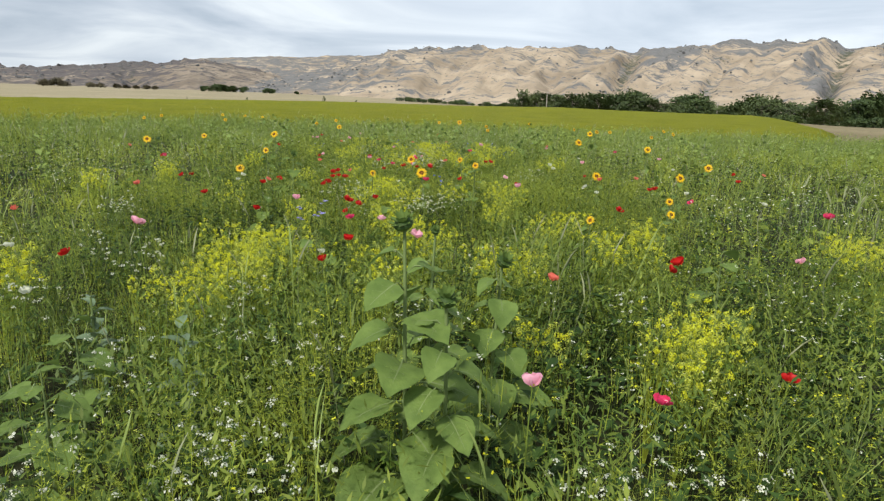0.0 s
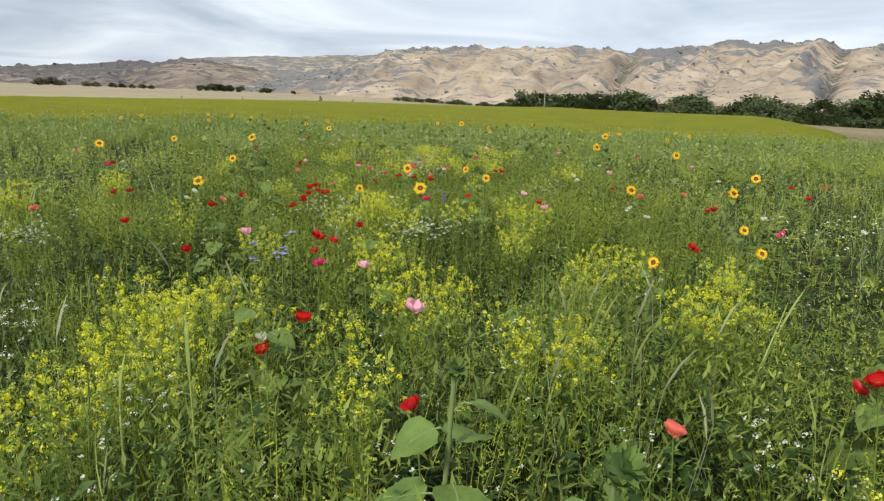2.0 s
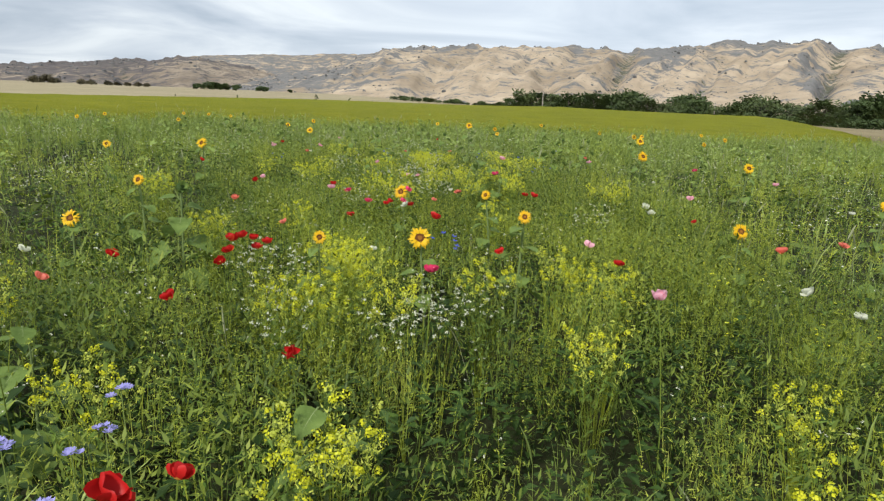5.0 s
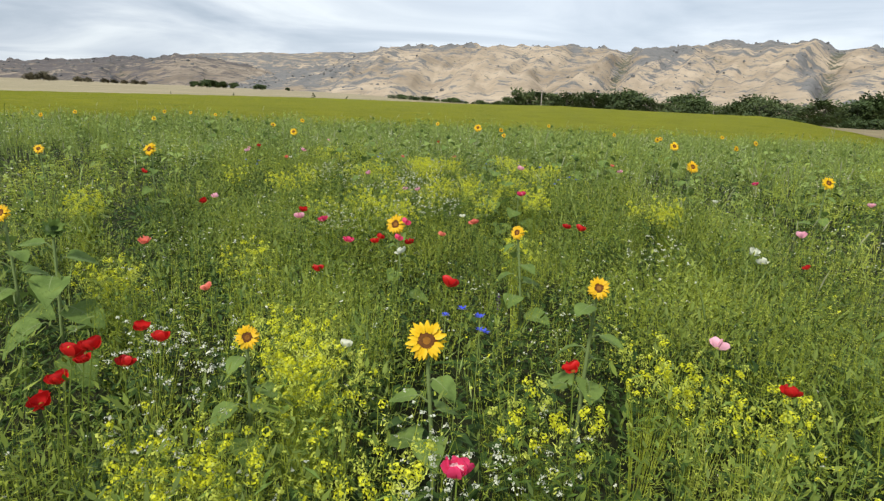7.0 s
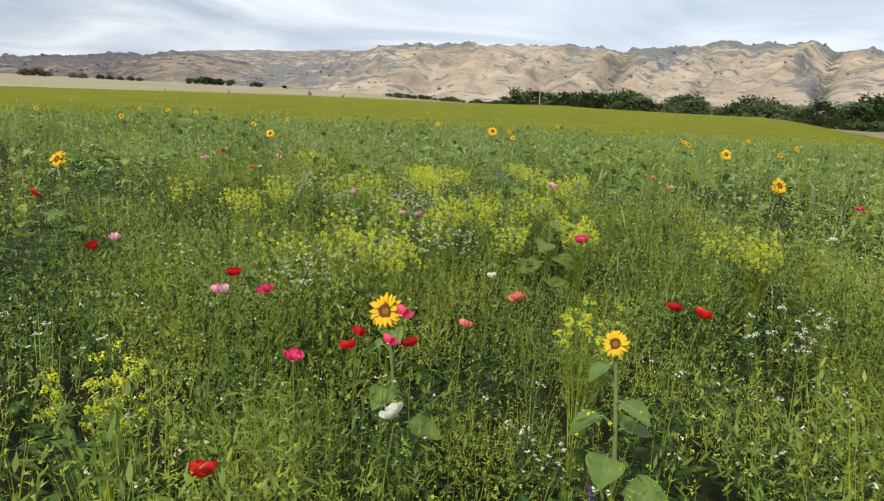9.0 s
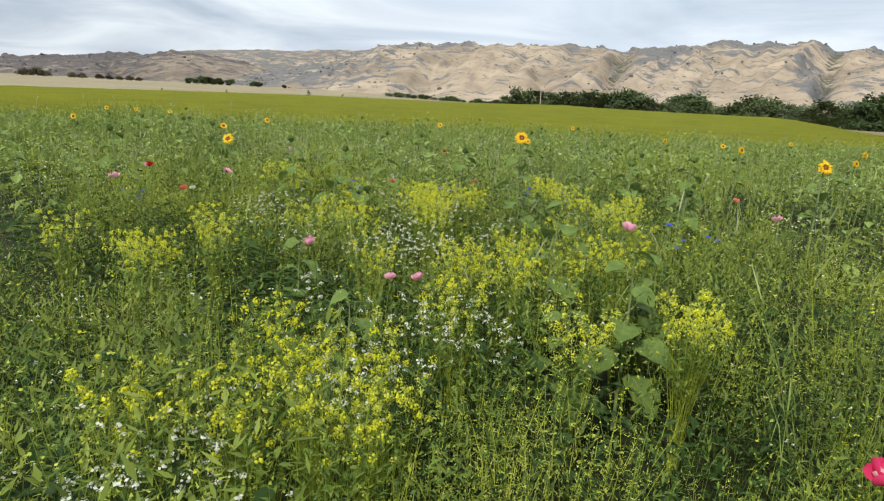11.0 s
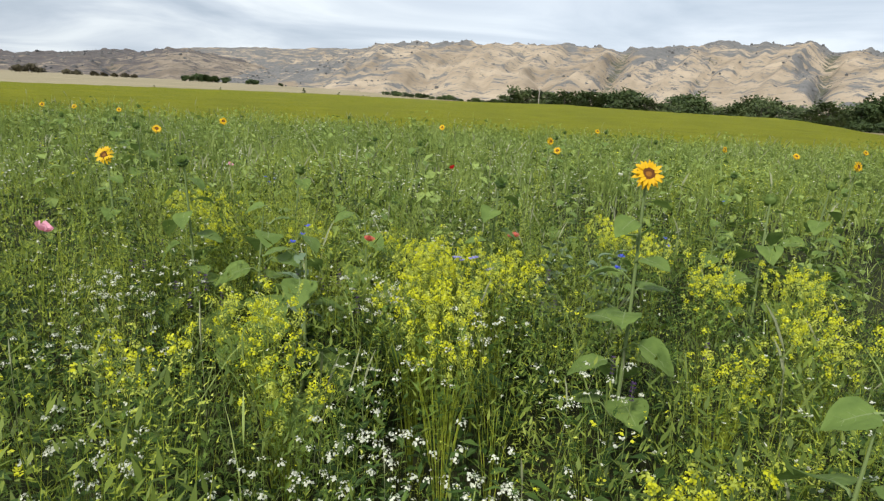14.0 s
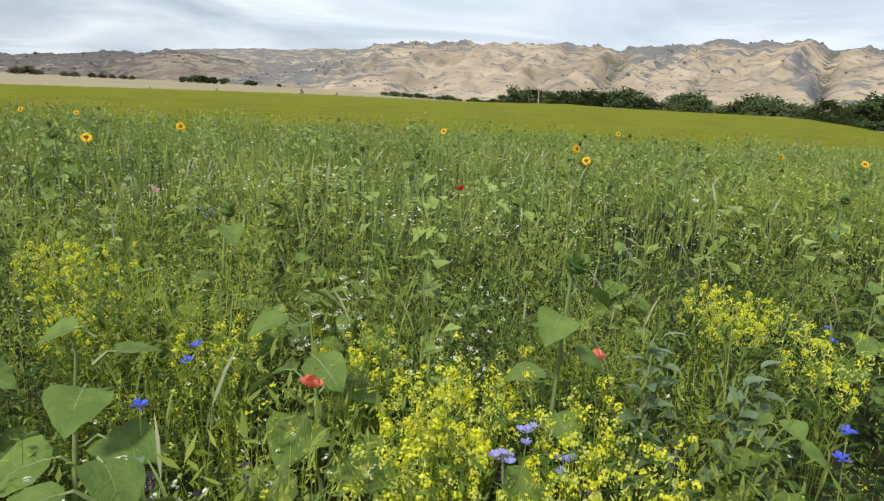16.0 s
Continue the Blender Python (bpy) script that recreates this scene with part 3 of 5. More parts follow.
# taller stretches of the row: bearing, breadth in degrees, added height
CREST = ((10.2, 0.7, 0.5), (14.6, 0.9, 0.42), (17.8, 1.5, 0.55), (22.8, 0.8, 0.6), (28.0, 1.3, 0.5), (31.6, 1.0, 0.35), (36.0, 2.0, 0.38), (42.0, 3.0, 0.4))


def build_trees():
    r = random.Random(3)
    kinds = [make_tree("willow_tree", 20 + k, 12, 11 + k, 1150, 0.58, M_TREE if k % 3 else M_TREE_LIGHT, "dark green willow in a row along the river flat", "trees along the river flat", 0.05, 2) for k in range(4)]
    used = set()
    # the row of trees: bearing, distance and size of each
    b = 7.8
    while b < 46:
        near = 1 - smooth(8, 40, b)
        d = 400 - 3.0 * (b - 6) + r.uniform(-14, 14)
        crest = sum(h * math.exp(-((b - c) / w) ** 2) for c, w, h in CREST)
        size = (0.86 + 0.8 * crest) * r.uniform(0.85, 1.12) * (0.6 + 0.4 * float(smooth(7.5, 11, b)))
        x, y, z = at(b, d)
        k = r.randrange(4)
        m = pose(x, y, z - 0.2, 0, 0, r.uniform(0, 360)) 
        if k not in used:
            used.add(k)
            ob = kinds[k]
            ob.matrix_basis = m
        else:
            ob = copy_thing(kinds[k], m)
        ob.scale = (size * r.uniform(0.95, 1.25), size * r.uniform(0.95, 1.25), size)
        b += r.uniform(0.36, 0.6) * (0.7 + size * 0.45)
    # scrub at the row's thin end and along the foot of the hills
    shrub = make_tree("scrub_bush", 50, 4.0, 5.5, 420, 0.42, M_TREE, "low dark scrub bush at the edge of the pasture", "scrub bushes", 0.05, 3)
    first = True
    b = -2.0
    while b < 44:
        x, y, z = at(b, (520 - 12 * b if b < 8 else 372 - 3.6 * (b - 8)) + r.uniform(-15, 15))
        m = pose(x, y, z - 0.1, 0, 0, r.uniform(0, 360))
        if first:
            shrub.matrix_basis, ob, first = m, shrub, False
        else:
            ob = copy_thing(shrub, m)
        s = r.uniform(0.5, 1.2)
        ob.scale = (s * 1.4, s * 1.4, s)
        b += r.uniform(0.35, 0.8) if b < 7 else r.uniform(0.5, 1.1)
    # groups far out on the pasture
    dry = make_tree("pasture_tree", 61, 9, 12, 1500, 0.7, M_DRYTREE, "brownish tree standing far out on the dry pasture", "trees on the pasture", 0.1, 2)
    green = make_tree("shelter_tree", 62, 10, 13, 1700, 0.75, M_TREE, "dark green tree of a shelter clump on the pasture", "shelter clump", 0.03, 2)
    spots = [(-29.8, 1), (-29.1, 1.25), (-28.4, .8), (-26.7, .8), (-26.0, .75), (-24.8, .7), (-24.2, .6), (-23.5, .6), (-22.8, .7), (-22.2, .6)]
    for k, (bb, s) in enumerate(spots):
        x, y, z = at(bb, 900)
        ob = dry if k == 0 else copy_thing(dry, pose(x, y, z, 0, 0, 40 * k))
        ob.matrix_basis = pose(x, y, z, 0, 0, 40 * k)
        ob.scale = (s * 1.1, s * 1.1, s)
    spots = [(-18.5, .75), (-17.9, .95), (-17.3, 1.05), (-16.7, 1.0), (-16.1, .9), (-15.4, .8), (-13.6, .75), (-13.1, .7), (-10.9, .45)]
    for k, (bb, s) in enumerate(spots):
        x, y, z = at(bb, 900)
        ob = green if k == 0 else copy_thing(green, pose(x, y, z))
        ob.matrix_basis = pose(x, y, z, 0, 0, 70 * k)
        ob.scale = (s * 1.15, s * 1.15, s)


build_trees()


def build_poles():
    for k, (b, d, tall) in enumerate(((10.8, 320, 10.0), (24.7, 350, 10.0))):
        root = new("utility_pole")
        x, y, z = at(b, d)
        root.matrix_basis = pose(x, y, z, 0, 0, -20)
        tagged(root, "pale weathered wooden utility pole before the trees", "pole", "utility poles")
        s = Shape(); s.tube([(0, 0, -0.5), (0, 0, tall * .5), (0, 0, tall)], [0.24, 0.21, 0.17], 8, True)
        part("post", s, M_POLE, root)
        s = Shape(); s.tube([(-0.9, 0, tall - .5), (0.9, 0, tall - .5)], [0.07, 0.07], 4, True)
        part("crossarm", s, M_POLE, root)
        for o in (-0.75, 0.75):
            s = Shape(); s.tube([(o, 0, tall - .45), (o, 0, tall - .3), (o, 0, tall - .2)], [0.05, 0.07, 0.03], 6, True)
            part("insulator", s, M_IRON, root)
    kind = make_tree("sapling", 77, 2.6, 1.3, 260, 0.16, M_TREE, "lone dark sapling on the pale pasture", "saplings on the pasture", 0.1)
    for k, (b, d, s) in enumerate(((-8.7, 218, 1.0), (-15.1, 215, .55), (-5.9, 222, .7), (-3.9, 222, .45), (-19.8, 215, .35), (-9.9, 220, .3))):
        x, y, z = at(b, d)
        ob = kind if k == 0 else copy_thing(kind, pose(x, y, z))
        ob.matrix_basis = pose(x, y, z, 0, 0, 50 * k)
        ob.scale = (s, s, s)


build_poles()


# ---- the meadow: grasses and herbs ----
def leaf_card(s, base, direction, length, width, droop=0.0, bend=0.0):
    """A narrow leaf of two quads' length, pointed."""
    d = Vector(direction).normalized()
    side = d.cross(Vector((0, 0, 1)))
    side = side.normalized() if side.length > 1e-3 else Vector((1, 0, 0))
    b = Vector(base)
    m = b + d * length * 0.5 + Vector((0, 0, bend * length))
    e = b + d * length + Vector((0, 0, -droop * length))
    s.face(tuple(b), tuple(m + side * width * 0.5), tuple(e), tuple(m - side * width * 0.5))


def blade(s, x, y, z0, a, length, width, curve):
    """A grass blade that bows over: two quads and a tip."""
    c, n = math.cos(a), math.sin(a)
    px, py = -n * width / 2, c * width / 2
    st = []
    for k, t in enumerate((0, 0.45, 0.8, 1)):
        o = curve * length * t * t
        st.append((x + c * o, y + n * o, z0 + length * t * (1 - 0.25 * curve * t)))
    w = (1, 0.9, 0.55)
    rows = [[(p[0] - px * q, p[1] - py * q, p[2]), (p[0] + px * q, p[1] + py * q, p[2])] for p, q in zip(st[:3], w)]
    s.grid(rows)
    i = len(s.v)
    s.v.append(st[3])
    s.f.append((i - 2, i - 1, i))


def feathery(seed, fine):
    """Bushy plant of upright shoots, each set all round with slim leaves and small pods."""
    r, s = random.Random(seed), Shape()
    n = 6 if fine else 5
    shoots = []
    for b in range(n):
        a, k = 6.28 * b / n + r.uniform(-.5, .5), r.uniform(0.04, 0.2)
        h = r.uniform(0.7, 1.02) - 0.8 * k
        mid = Vector((math.cos(a) * k * .45, math.sin(a) * k * .45, 0.42))
        top = Vector((math.cos(a) * k, math.sin(a) * k, h))
        shoots.append((mid, top))
        w, q = 0.0013 if fine else 0.0026, mid.lerp(top, 0.5)
        s.face((q.x - w, q.y, q.z), (q.x + w, q.y, q.z), tuple(top))
    for k in range(84 if fine else 36):
        mid, top = shoots[k % n]
        t = r.random() ** 0.6
        p = mid.lerp(top, t)
        a = r.uniform(0, 6.28)
        pod = r.random() < 0.45
        up = r.uniform(0.5, 1.5) if pod else r.uniform(-0.1, 0.7)
        l = (r.uniform(0.014, 0.026) if fine else r.uniform(0.032, 0.058)) * (1.25 - 0.5 * t)
        d = Vector((math.cos(a), math.sin(a), up)).normalized()
        side = Vector((-math.sin(a), math.cos(a), r.uniform(-.6, .6))) * l * (0.2 if pod else 0.11)
        q = p + d * l * (0.6 if pod else 0.2)
        s.face(tuple(q - side), tuple(q + side), tuple(p + d * l * (1 if pod else 1.35)))
    return s


def grass_tuft(seed, fine):
    r, s = random.Random(seed + 100), Shape()
    for b in range(6 if fine else 4):
        w = r.uniform(0.004, 0.008) if fine else r.uniform(0.008, 0.014)
        blade(s, r.uniform(-.05, .05), r.uniform(-.05, .05), 0.1, r.uniform(0, 6.28), r.uniform(0.45, 0.8), w * 0.8, r.uniform(0.2, 0.8))
    return s


def rye(seed, fine):
    """Stalk with a long drooping ear and blades that bow from it."""
    r, s = random.Random(seed + 200), Shape()
    h = r.uniform(0.82, 1.0)
    a = r.uniform(0, 6.28)
    c, n = math.cos(a), math.sin(a)
    w = 0.0016 if fine else 0.003
    s.face((-w, 0, 0.4), (w, 0, 0.4), (w * .8 + c * .02, n * .02, h - 0.1), (-w * .8 + c * .02, n * .02, h - 0.1))
    k = 0.85 if fine else 1.3
    s.tube([(c * .02, n * .02, h - 0.11), (c * .03, n * .03, h - 0.06), (c * .05, n * .05, h), (c * .075, n * .075, h + 0.045)],
           [0.002 * k, 0.006 * k, 0.005 * k, 0.001], 3)
    for b in range(3):
        blade(s, 0, 0, 0.2 + 0.17 * b, r.uniform(0, 6.28), r.uniform(0.3, 0.48), (0.006 if fine else 0.01), r.uniform(0.35, 0.75))
    return s


def herb(seed, fine):
    """Low broad-leaved weed."""
    r, s = random.Random(seed + 300), Shape()
    for k in range(9 if fine else 5):
        a = r.uniform(0, 6.28)
        z = r.uniform(0.12, 0.6)
        l = r.uniform(0.05, 0.11) * (1 if fine else 1.7)
        leaf_card(s, (math.cos(a) * .02, math.sin(a) * .02, z), (math.cos(a), math.sin(a), r.uniform(-.1, .6)), l, l * 0.5, 0.12, 0.08)
    s.face((-0.003, 0, 0), (0.003, 0, 0), (0, 0.003, 0.6))
    return s


def leafy_weed(seed, fine):
    """Leafy branching weed with narrow pointed leaves that spread to the light."""
    r, s = random.Random(seed + 800), Shape()
    for b in range(3):
        a, k = 2.1 * b + r.uniform(-.5, .5), r.uniform(0.03, 0.1)
        h = r.uniform(0.7, 0.95)
        mid, top = Vector((math.cos(a) * k * .4, math.sin(a) * k * .4, 0.3)), Vector((math.cos(a) * k, math.sin(a) * k, h))
        w, o = 0.0013 if fine else 0.0024, mid.lerp(top, 0.5)
        s.face((o.x - w, o.y, o.z), (o.x + w, o.y, o.z), tuple(top))
        for q in range(13 if fine else 5):
            t = r.random() ** 0.7
            c = r.uniform(0, 6.28)
            l = (r.uniform(0.028, 0.056) if fine else r.uniform(0.06, 0.1)) * (1.15 - 0.5 * t)
            leaf_card(s, mid.lerp(top, t), (math.cos(c), math.sin(c), r.uniform(0.0, 0.9)), l, l * 0.24, 0.12, 0.1)
    return s


def nearness(x, y):
    """How near the camera's way passes, in metres."""
    ahead = np.maximum(y - 14.2, 0)
    return np.maximum(np.sqrt((1.25 * x) ** 2 + ahead ** 2), 2.0)


FINE = (-3.6, 3.6, -0.5, 20.0)      # strip built finely
ZONE_FAR = (-36, 33, -9, 40)


def is_fine(x, y):
    return (np.abs(x) < 3.4) & (y < 19.5) & (y > -0.4)


def field(name, maker, mat, rate_fine, rate_far, seed, label, pref, kinds=5, grow=1.0, size=(0.84, 1.1), thin=1.0, aside_share=0.3):
    """One species over the whole meadow: fine plants near the way, coarser ones farther off."""
    for fine, box, rate in ((True, FINE, rate_fine), (False, ZONE_FAR, rate_far)):
        r = np.random.default_rng(seed + fine)
        n = int((box[1] - box[0]) * (box[3] - box[2]) * rate)
        x, y = r.uniform(box[0], box[1], n), r.uniform(box[2], box[3], n)
        d = np.where(y < 1.5, 12.0, nearness(x, y))
        if not rate:
            continue
        if fine:
            keep = is_fine(x, y) & (r.random(n) < np.clip(3.4 / d, 0.25, 1) ** 0.8)
        else:
            keep = ~is_fine(x, y) & (r.random(n) < np.clip(4.5 / d, 0.1, 1) ** 0.75)
        aside = np.abs(x - 0.04 * y) > 0.78 * (y + 0.5) + 1.0      # strips that the way never turns to stay thin
        keep &= (r.random(n) < pref(x, y)) & (y < edge(x) + 1.2) & (~aside | (r.random(n) < aside_share))
        keep &= r.random(n) < room(x, y, thin)
        x, y, d = x[keep], y[keep], d[keep]
        hgt = canopy(x, y) * r.uniform(*size, len(x)) * grow
        ob = strew(name, [maker(seed * 10 + k, fine) for k in range(kinds)], np.stack([x, y, lay(x, y)], -1), mat, size=hgt, seed=seed, lean=0.14)
        tagged(ob, label, "meadow plants", kind="stuff")


def room(x, y, thin):
    """Share of the grass that stands: less in hollows, and less close round the large plants and blossoms."""
    hollow = smooth(0.36, 0.5, fractal(x, y, 1.3, 64, 2))
    share = (1 - thin * 0.82 * (1 - hollow)) * (1 - thin * 0.85 * smooth(0.5, 0.78, clumps(x, y)[0]) * (1 - smooth(18, 28, y)))
    for px, py, rad in CLEAR:
        near = (np.abs(x - px) < rad) & (np.abs(y - py + rad * 0.5) < rad * 1.5)
        if near.any():
            share = np.where(near & ((x - px) ** 2 + ((y - py + rad * 0.5) / 1.5) ** 2 < rad * rad), share * (1 - 0.72 * thin), share)
    return share


def clumps(x, y, size=0.46, seed=12):
    """The meadow grows in rounded clumps: distance to the nearest clump's middle (in clump sizes), and a number of that clump."""
    x, y = np.asarray(x, float), np.asarray(y, float)
    g = np.random.default_rng(seed).random((128, 128, 3))
    i, j = np.floor(x / size).astype(int), np.floor(y / size).astype(int)
    best, num = np.full(x.shape, 9.0), np.zeros(x.shape)
    for a in (-1, 0, 1):
        for b in (-1, 0, 1):
            c = g[(i + a) % 128, (j + b) % 128]
            d = np.hypot((i + a + 0.1 + 0.8 * c[..., 0]) - x / size, (j + b + 0.1 + 0.8 * c[..., 1]) - y / size)
            closer = d < best
            best, num = np.where(closer, d, best), np.where(closer, c[..., 2], num)
    return best, num


def canopy(x, y):
    """Height of the meadow: hummocks and hollows, and a dome over each clump."""
    d, num = clumps(x, y)
    return 0.45 + 0.74 * fractal(x, y, 0.85, 60, 3) + (0.2 + 0.22 * num) * np.clip(1 - (d / 0.72) ** 2, 0, 1) + 0.07 * smooth(19, 30, y)


def patch_feather(x, y):
    d, num = clumps(x, y)
    here = np.clip(0.25 + 1.5 * smooth(0.38, 0.6, fractal(x, y, 0.45, 71, 3)), 0, 1) * (1 - 0.8 * smooth(13, 28, y))
    return np.clip(here * np.where(num * 7 % 1 < 0.6, 1.25, 0.4), 0, 1)


def patch_leafy(x, y):
    d, num = clumps(x, y)
    return np.clip((1.25 - patch_feather(x, y)) * np.where(num * 7 % 1 < 0.6, 0.5, 1.2), 0.2, 1)


def patch_rye(x, y):
    return np.clip(0.12 + 1.2 * smooth(0.46, 0.62, fractal(x, y, 0.35, 83, 3) + 0.16 * smooth(14, 26, y)), 0, 1)


def patch_even(x, y):
    return 0.8 + 0 * x


# ---- sunflowers ----
def heart_leaf(length, width, droop, fold):
    """Heart-shaped leaf along +x with a folded midrib, and its vein."""
    s, v = Shape(), Shape()
    prof = [(0.0, 0.2), (0.05, 0.4), (0.14, 0.53), (0.27, 0.585), (0.42, 0.565), (0.57, 0.48), (0.71, 0.36), (0.84, 0.22), (0.94, 0.09), (1.0, 0.005)]
    rows = []
    for t, w in prof:
        x = length * (t - 0.06 * (1 if t == 0 else 0))
        z = -droop * length * t * t
        half = w * width
        wav = 0.022 * math.sin(t * 21)
        rows.append([(x - 0.05 * length * (w > .4) * (t < .2), -half, z + fold * half + wav * length), (x, -half * .5, z + fold * half * .62), (x, 0, z),
                     (x, half * .5, z + fold * half * .62), (x - 0.05 * length * (w > .4) * (t < .2), half, z + fold * half - wav * length)])
    s.grid(rows)
    vr = []
    for t, w in prof:
        x, z = length * t * 0.96, -droop * length * t * t + 0.0016
        q = 0.0026 * (1.1 - t)
        vr.append([(x, -q, z), (x, q, z)])
    v.grid(vr)
    for sgn in (-1, 1):
        for t, w in ((0.12, 0.34), (0.34, 0.3), (0.55, 0.2)):
            x0, x1 = length * t, length * (t + 0.16)
            z0, z1 = -droop * length * t * t + 0.0018, -droop * length * (t + .16) ** 2 + fold * w * width * .9 + 0.002
            y1 = sgn * w * width
            v.face((x0 - .0009, 0, z0), (x0 + .0009, 0, z0), (x1 + .0004, y1, z1), (x1 - .0004, y1, z1))
    return s, v


LEAF_MESH = []
for _k in range(4):
    _s, _v = heart_leaf(0.15, 0.112 + 0.01 * _k, 0.18 + 0.1 * _k, 0.16 + 0.08 * (_k % 2))
    LEAF_MESH.append((_s.mesh("leaf", M_SUNLEAF, False), _v.mesh("vein", M_VEIN)))


def ray_petal():
    s = Shape()
    rows = []
    for t, w in ((0, 0.5), (0.3, 1.0), (0.55, 0.85), (0.8, 0.45), (1, 0.03)):
        rows.append([(0.026 + 0.034 * t, -0.0082 * w, 0.004 - 0.007 * t * t), (0.026 + 0.034 * t, 0, 0.0015 - 0.007 * t * t + .002 * t), (0.026 + 0.034 * t, 0.0082 * w, 0.004 - 0.007 * t * t)])
    s.grid(rows)
    return s.mesh("ray_petal", M_RAY, False)


RAY = ray_petal()
SEPAL = Shape()
SEPAL.grid([[(0.02 + 0.03 * t, -0.009 * w, 0.01 + 0.012 * t), (0.02 + 0.03 * t, 0, 0.006 + 0.014 * t), (0.02 + 0.03 * t, 0.009 * w, 0.01 + 0.012 * t)] for t, w in ((0, .8), (.5, 1), (1, .05))])
SEPAL = SEPAL.mesh("sepal", M_SUNLEAF, False)


def dome(radius, high, rings, sides, bumps=0.0, seed=0):
    s, r = Shape(), random.Random(seed)
    rows = []
    for k in range(rings + 1):
        q = k / rings
        rows.append([(radius * math.sin(q * 1.57) * math.cos(6.2832 * a / sides), radius * math.sin(q * 1.57) * math.sin(6.2832 * a / sides),
                      high * math.cos(q * 1.57) + r.uniform(-bumps, bumps)) for a in range(sides)])
        rows[-1].append(rows[-1][0])
    s.grid(rows)
    return s


def sunflower(name, label, group, seed, height, leaves, head, leaf_size=1.0, tilt=62, bloom=1.0):
    """head: 'open', 'bud' or ''. The flower looks along -y, tilted up; height is that of the head."""
    r = random.Random(seed)
    root = tagged(new(name), label, "sunflower", group)
    s = Shape()
    bow = r.uniform(-.02, .02)
    pts = [(bow * math.sin(3.14 * k / 5), 0.045 - 0.045 * (k / 5) ** 2 * (1 if head else .3), height * k / 5 * 0.985) for k in range(6)]
    s.tube(pts, [0.0095, 0.009, 0.0082, 0.0074, 0.0066, 0.0056] if head else [0.0095, 0.009, 0.008, 0.0066, 0.0045, 0.0016], 7)
    part("stem", s, M_VEIN, root, flat=False)
    for k in range(leaves):
        low = 0.3 if leaves > 9 or not head else 0.52
        t = low + (0.92 - low if head else 0.69) * k / max(1, leaves - 1)
        a = 137.5 * k + r.uniform(-18, 18)
        z = height * t
        size = leaf_size * (1.22 - 0.62 * max(0, t - .35) / .57) * r.uniform(0.85, 1.12)
        y0 = 0.045 - 0.045 * t * t
        ca, sa = math.cos(radians(a)), math.sin(radians(a))
        # leaf stalk
        st = Shape()
        out = 0.07 * size
        st.tube([(0, y0, z), (ca * out * .6, y0 + sa * out * .6, z + out * .55), (ca * out, y0 + sa * out, z + out * .5)], [0.004, 0.003, 0.0025], 4)
        part("leaf_stalk", st, M_VEIN, root)
        lm, vm = LEAF_MESH[r.randrange(4)]
        leaf = new("leaf", lm)
        leaf.parent = root
        leaf.matrix_basis = pose(ca * out * .95, y0 + sa * out * .95, z + out * .5, r.uniform(-18, 18), r.uniform(-6, 24), a) @ Matrix.Scale(size, 4)
        vein = new("vein", vm)
        vein.parent = leaf
    if head:
        hm = pose(0, -0.012, height, tilt + r.uniform(-6, 6), 0, r.uniform(-12, 12))
        hm = hm @ Matrix.Scale(bloom, 4)
        back = new("receptacle", dome(0.034, -0.022, 3, 10).mesh("receptacle", M_VEIN if head != "bud" else M_SUNLEAF, False))
        back.parent = root
        back.matrix_basis = hm
        for k in range(9 if head != "bud" else 18):
            p = new("sepal", SEPAL)
            p.parent = root
            curl = (38 if k < 9 else 5) if head == "bud" else 0
            p.matrix_basis = hm @ pose(0, 0, -0.012 + (0.008 if head == "bud" else 0), 0, 0, k * 40.0 + (20 if k > 8 else 0)) @ pose(0, 0, 0, 0, -curl * (0.7 + 0.5 * r.random()), 0)
        disc = new("disc", dome(0.034, 0.008 if head != "bud" else 0.016, 4, 14, 0.0014, seed).mesh("disc", M_DISC if head != "bud" else M_HERB_SHADE, False))
        disc.parent = root
        disc.matrix_basis = hm
        if head != "bud":
            rim = Shape()
            rim.grid([[(q * math.cos(a * .4488), q * math.sin(a * .4488), z) for a in range(15)] for q, z in ((0.012, 0.0092), (0.02, 0.0102), (0.027, 0.0084))])
            ob = new("disc_rim", rim.mesh("disc_rim", M_DISC_RIM, False))
            ob.parent = root
            ob.matrix_basis = hm
            n = 37
            for k in range(n):
                p = new("ray_petal", RAY)
                p.parent = root
                up = r.uniform(-22, -6) if k % 2 else r.uniform(-4, 14)
                p.matrix_basis = hm @ pose(0, 0, 0.003 * (k % 2), 0, 0, k * 360 / n + r.uniform(-7, 7)) @ pose(0, 0, 0, r.uniform(-14, 14), up, 0) @ Matrix.Scale(r.uniform(0.88, 1.12), 4)
    return root


def place_all(kinds, spots, seed, turn=22, base=1.0, jitter=0.06, tops=None):
    """Stand copies of the prototypes at the spots (x, y) or (x, y, z of the flower)."""
    r = random.Random(seed)
    for n, sp in enumerate(spots):
        k = n % len(kinds)
        x, y = sp[0], sp[1]
        g = float(lay(x, y))
        proto, tall = kinds[k]
        want = (sp[2] if len(sp) > 2 else tops(y)) - g
        s = want / tall * (1 if len(sp) > 2 else r.uniform(1 - jitter, 1 + jitter))
        m = pose(0, 0, 0, r.uniform(-3, 3), r.uniform(-3, 3), r.uniform(-turn, turn))
        top = m @ Vector((0, 0, want))          # the flower, not the root, stands over the spot
        m = pose(x - top.x, y - top.y, g) @ m
        if n < len(kinds):
            proto.matrix_basis, ob = m, proto
        else:
            ob = copy_thing(proto, m)
        ob.scale = (s, s, s)


def sun_top(y):
    return 1.18 - 0.03 * min(1, max(0, y / 17))


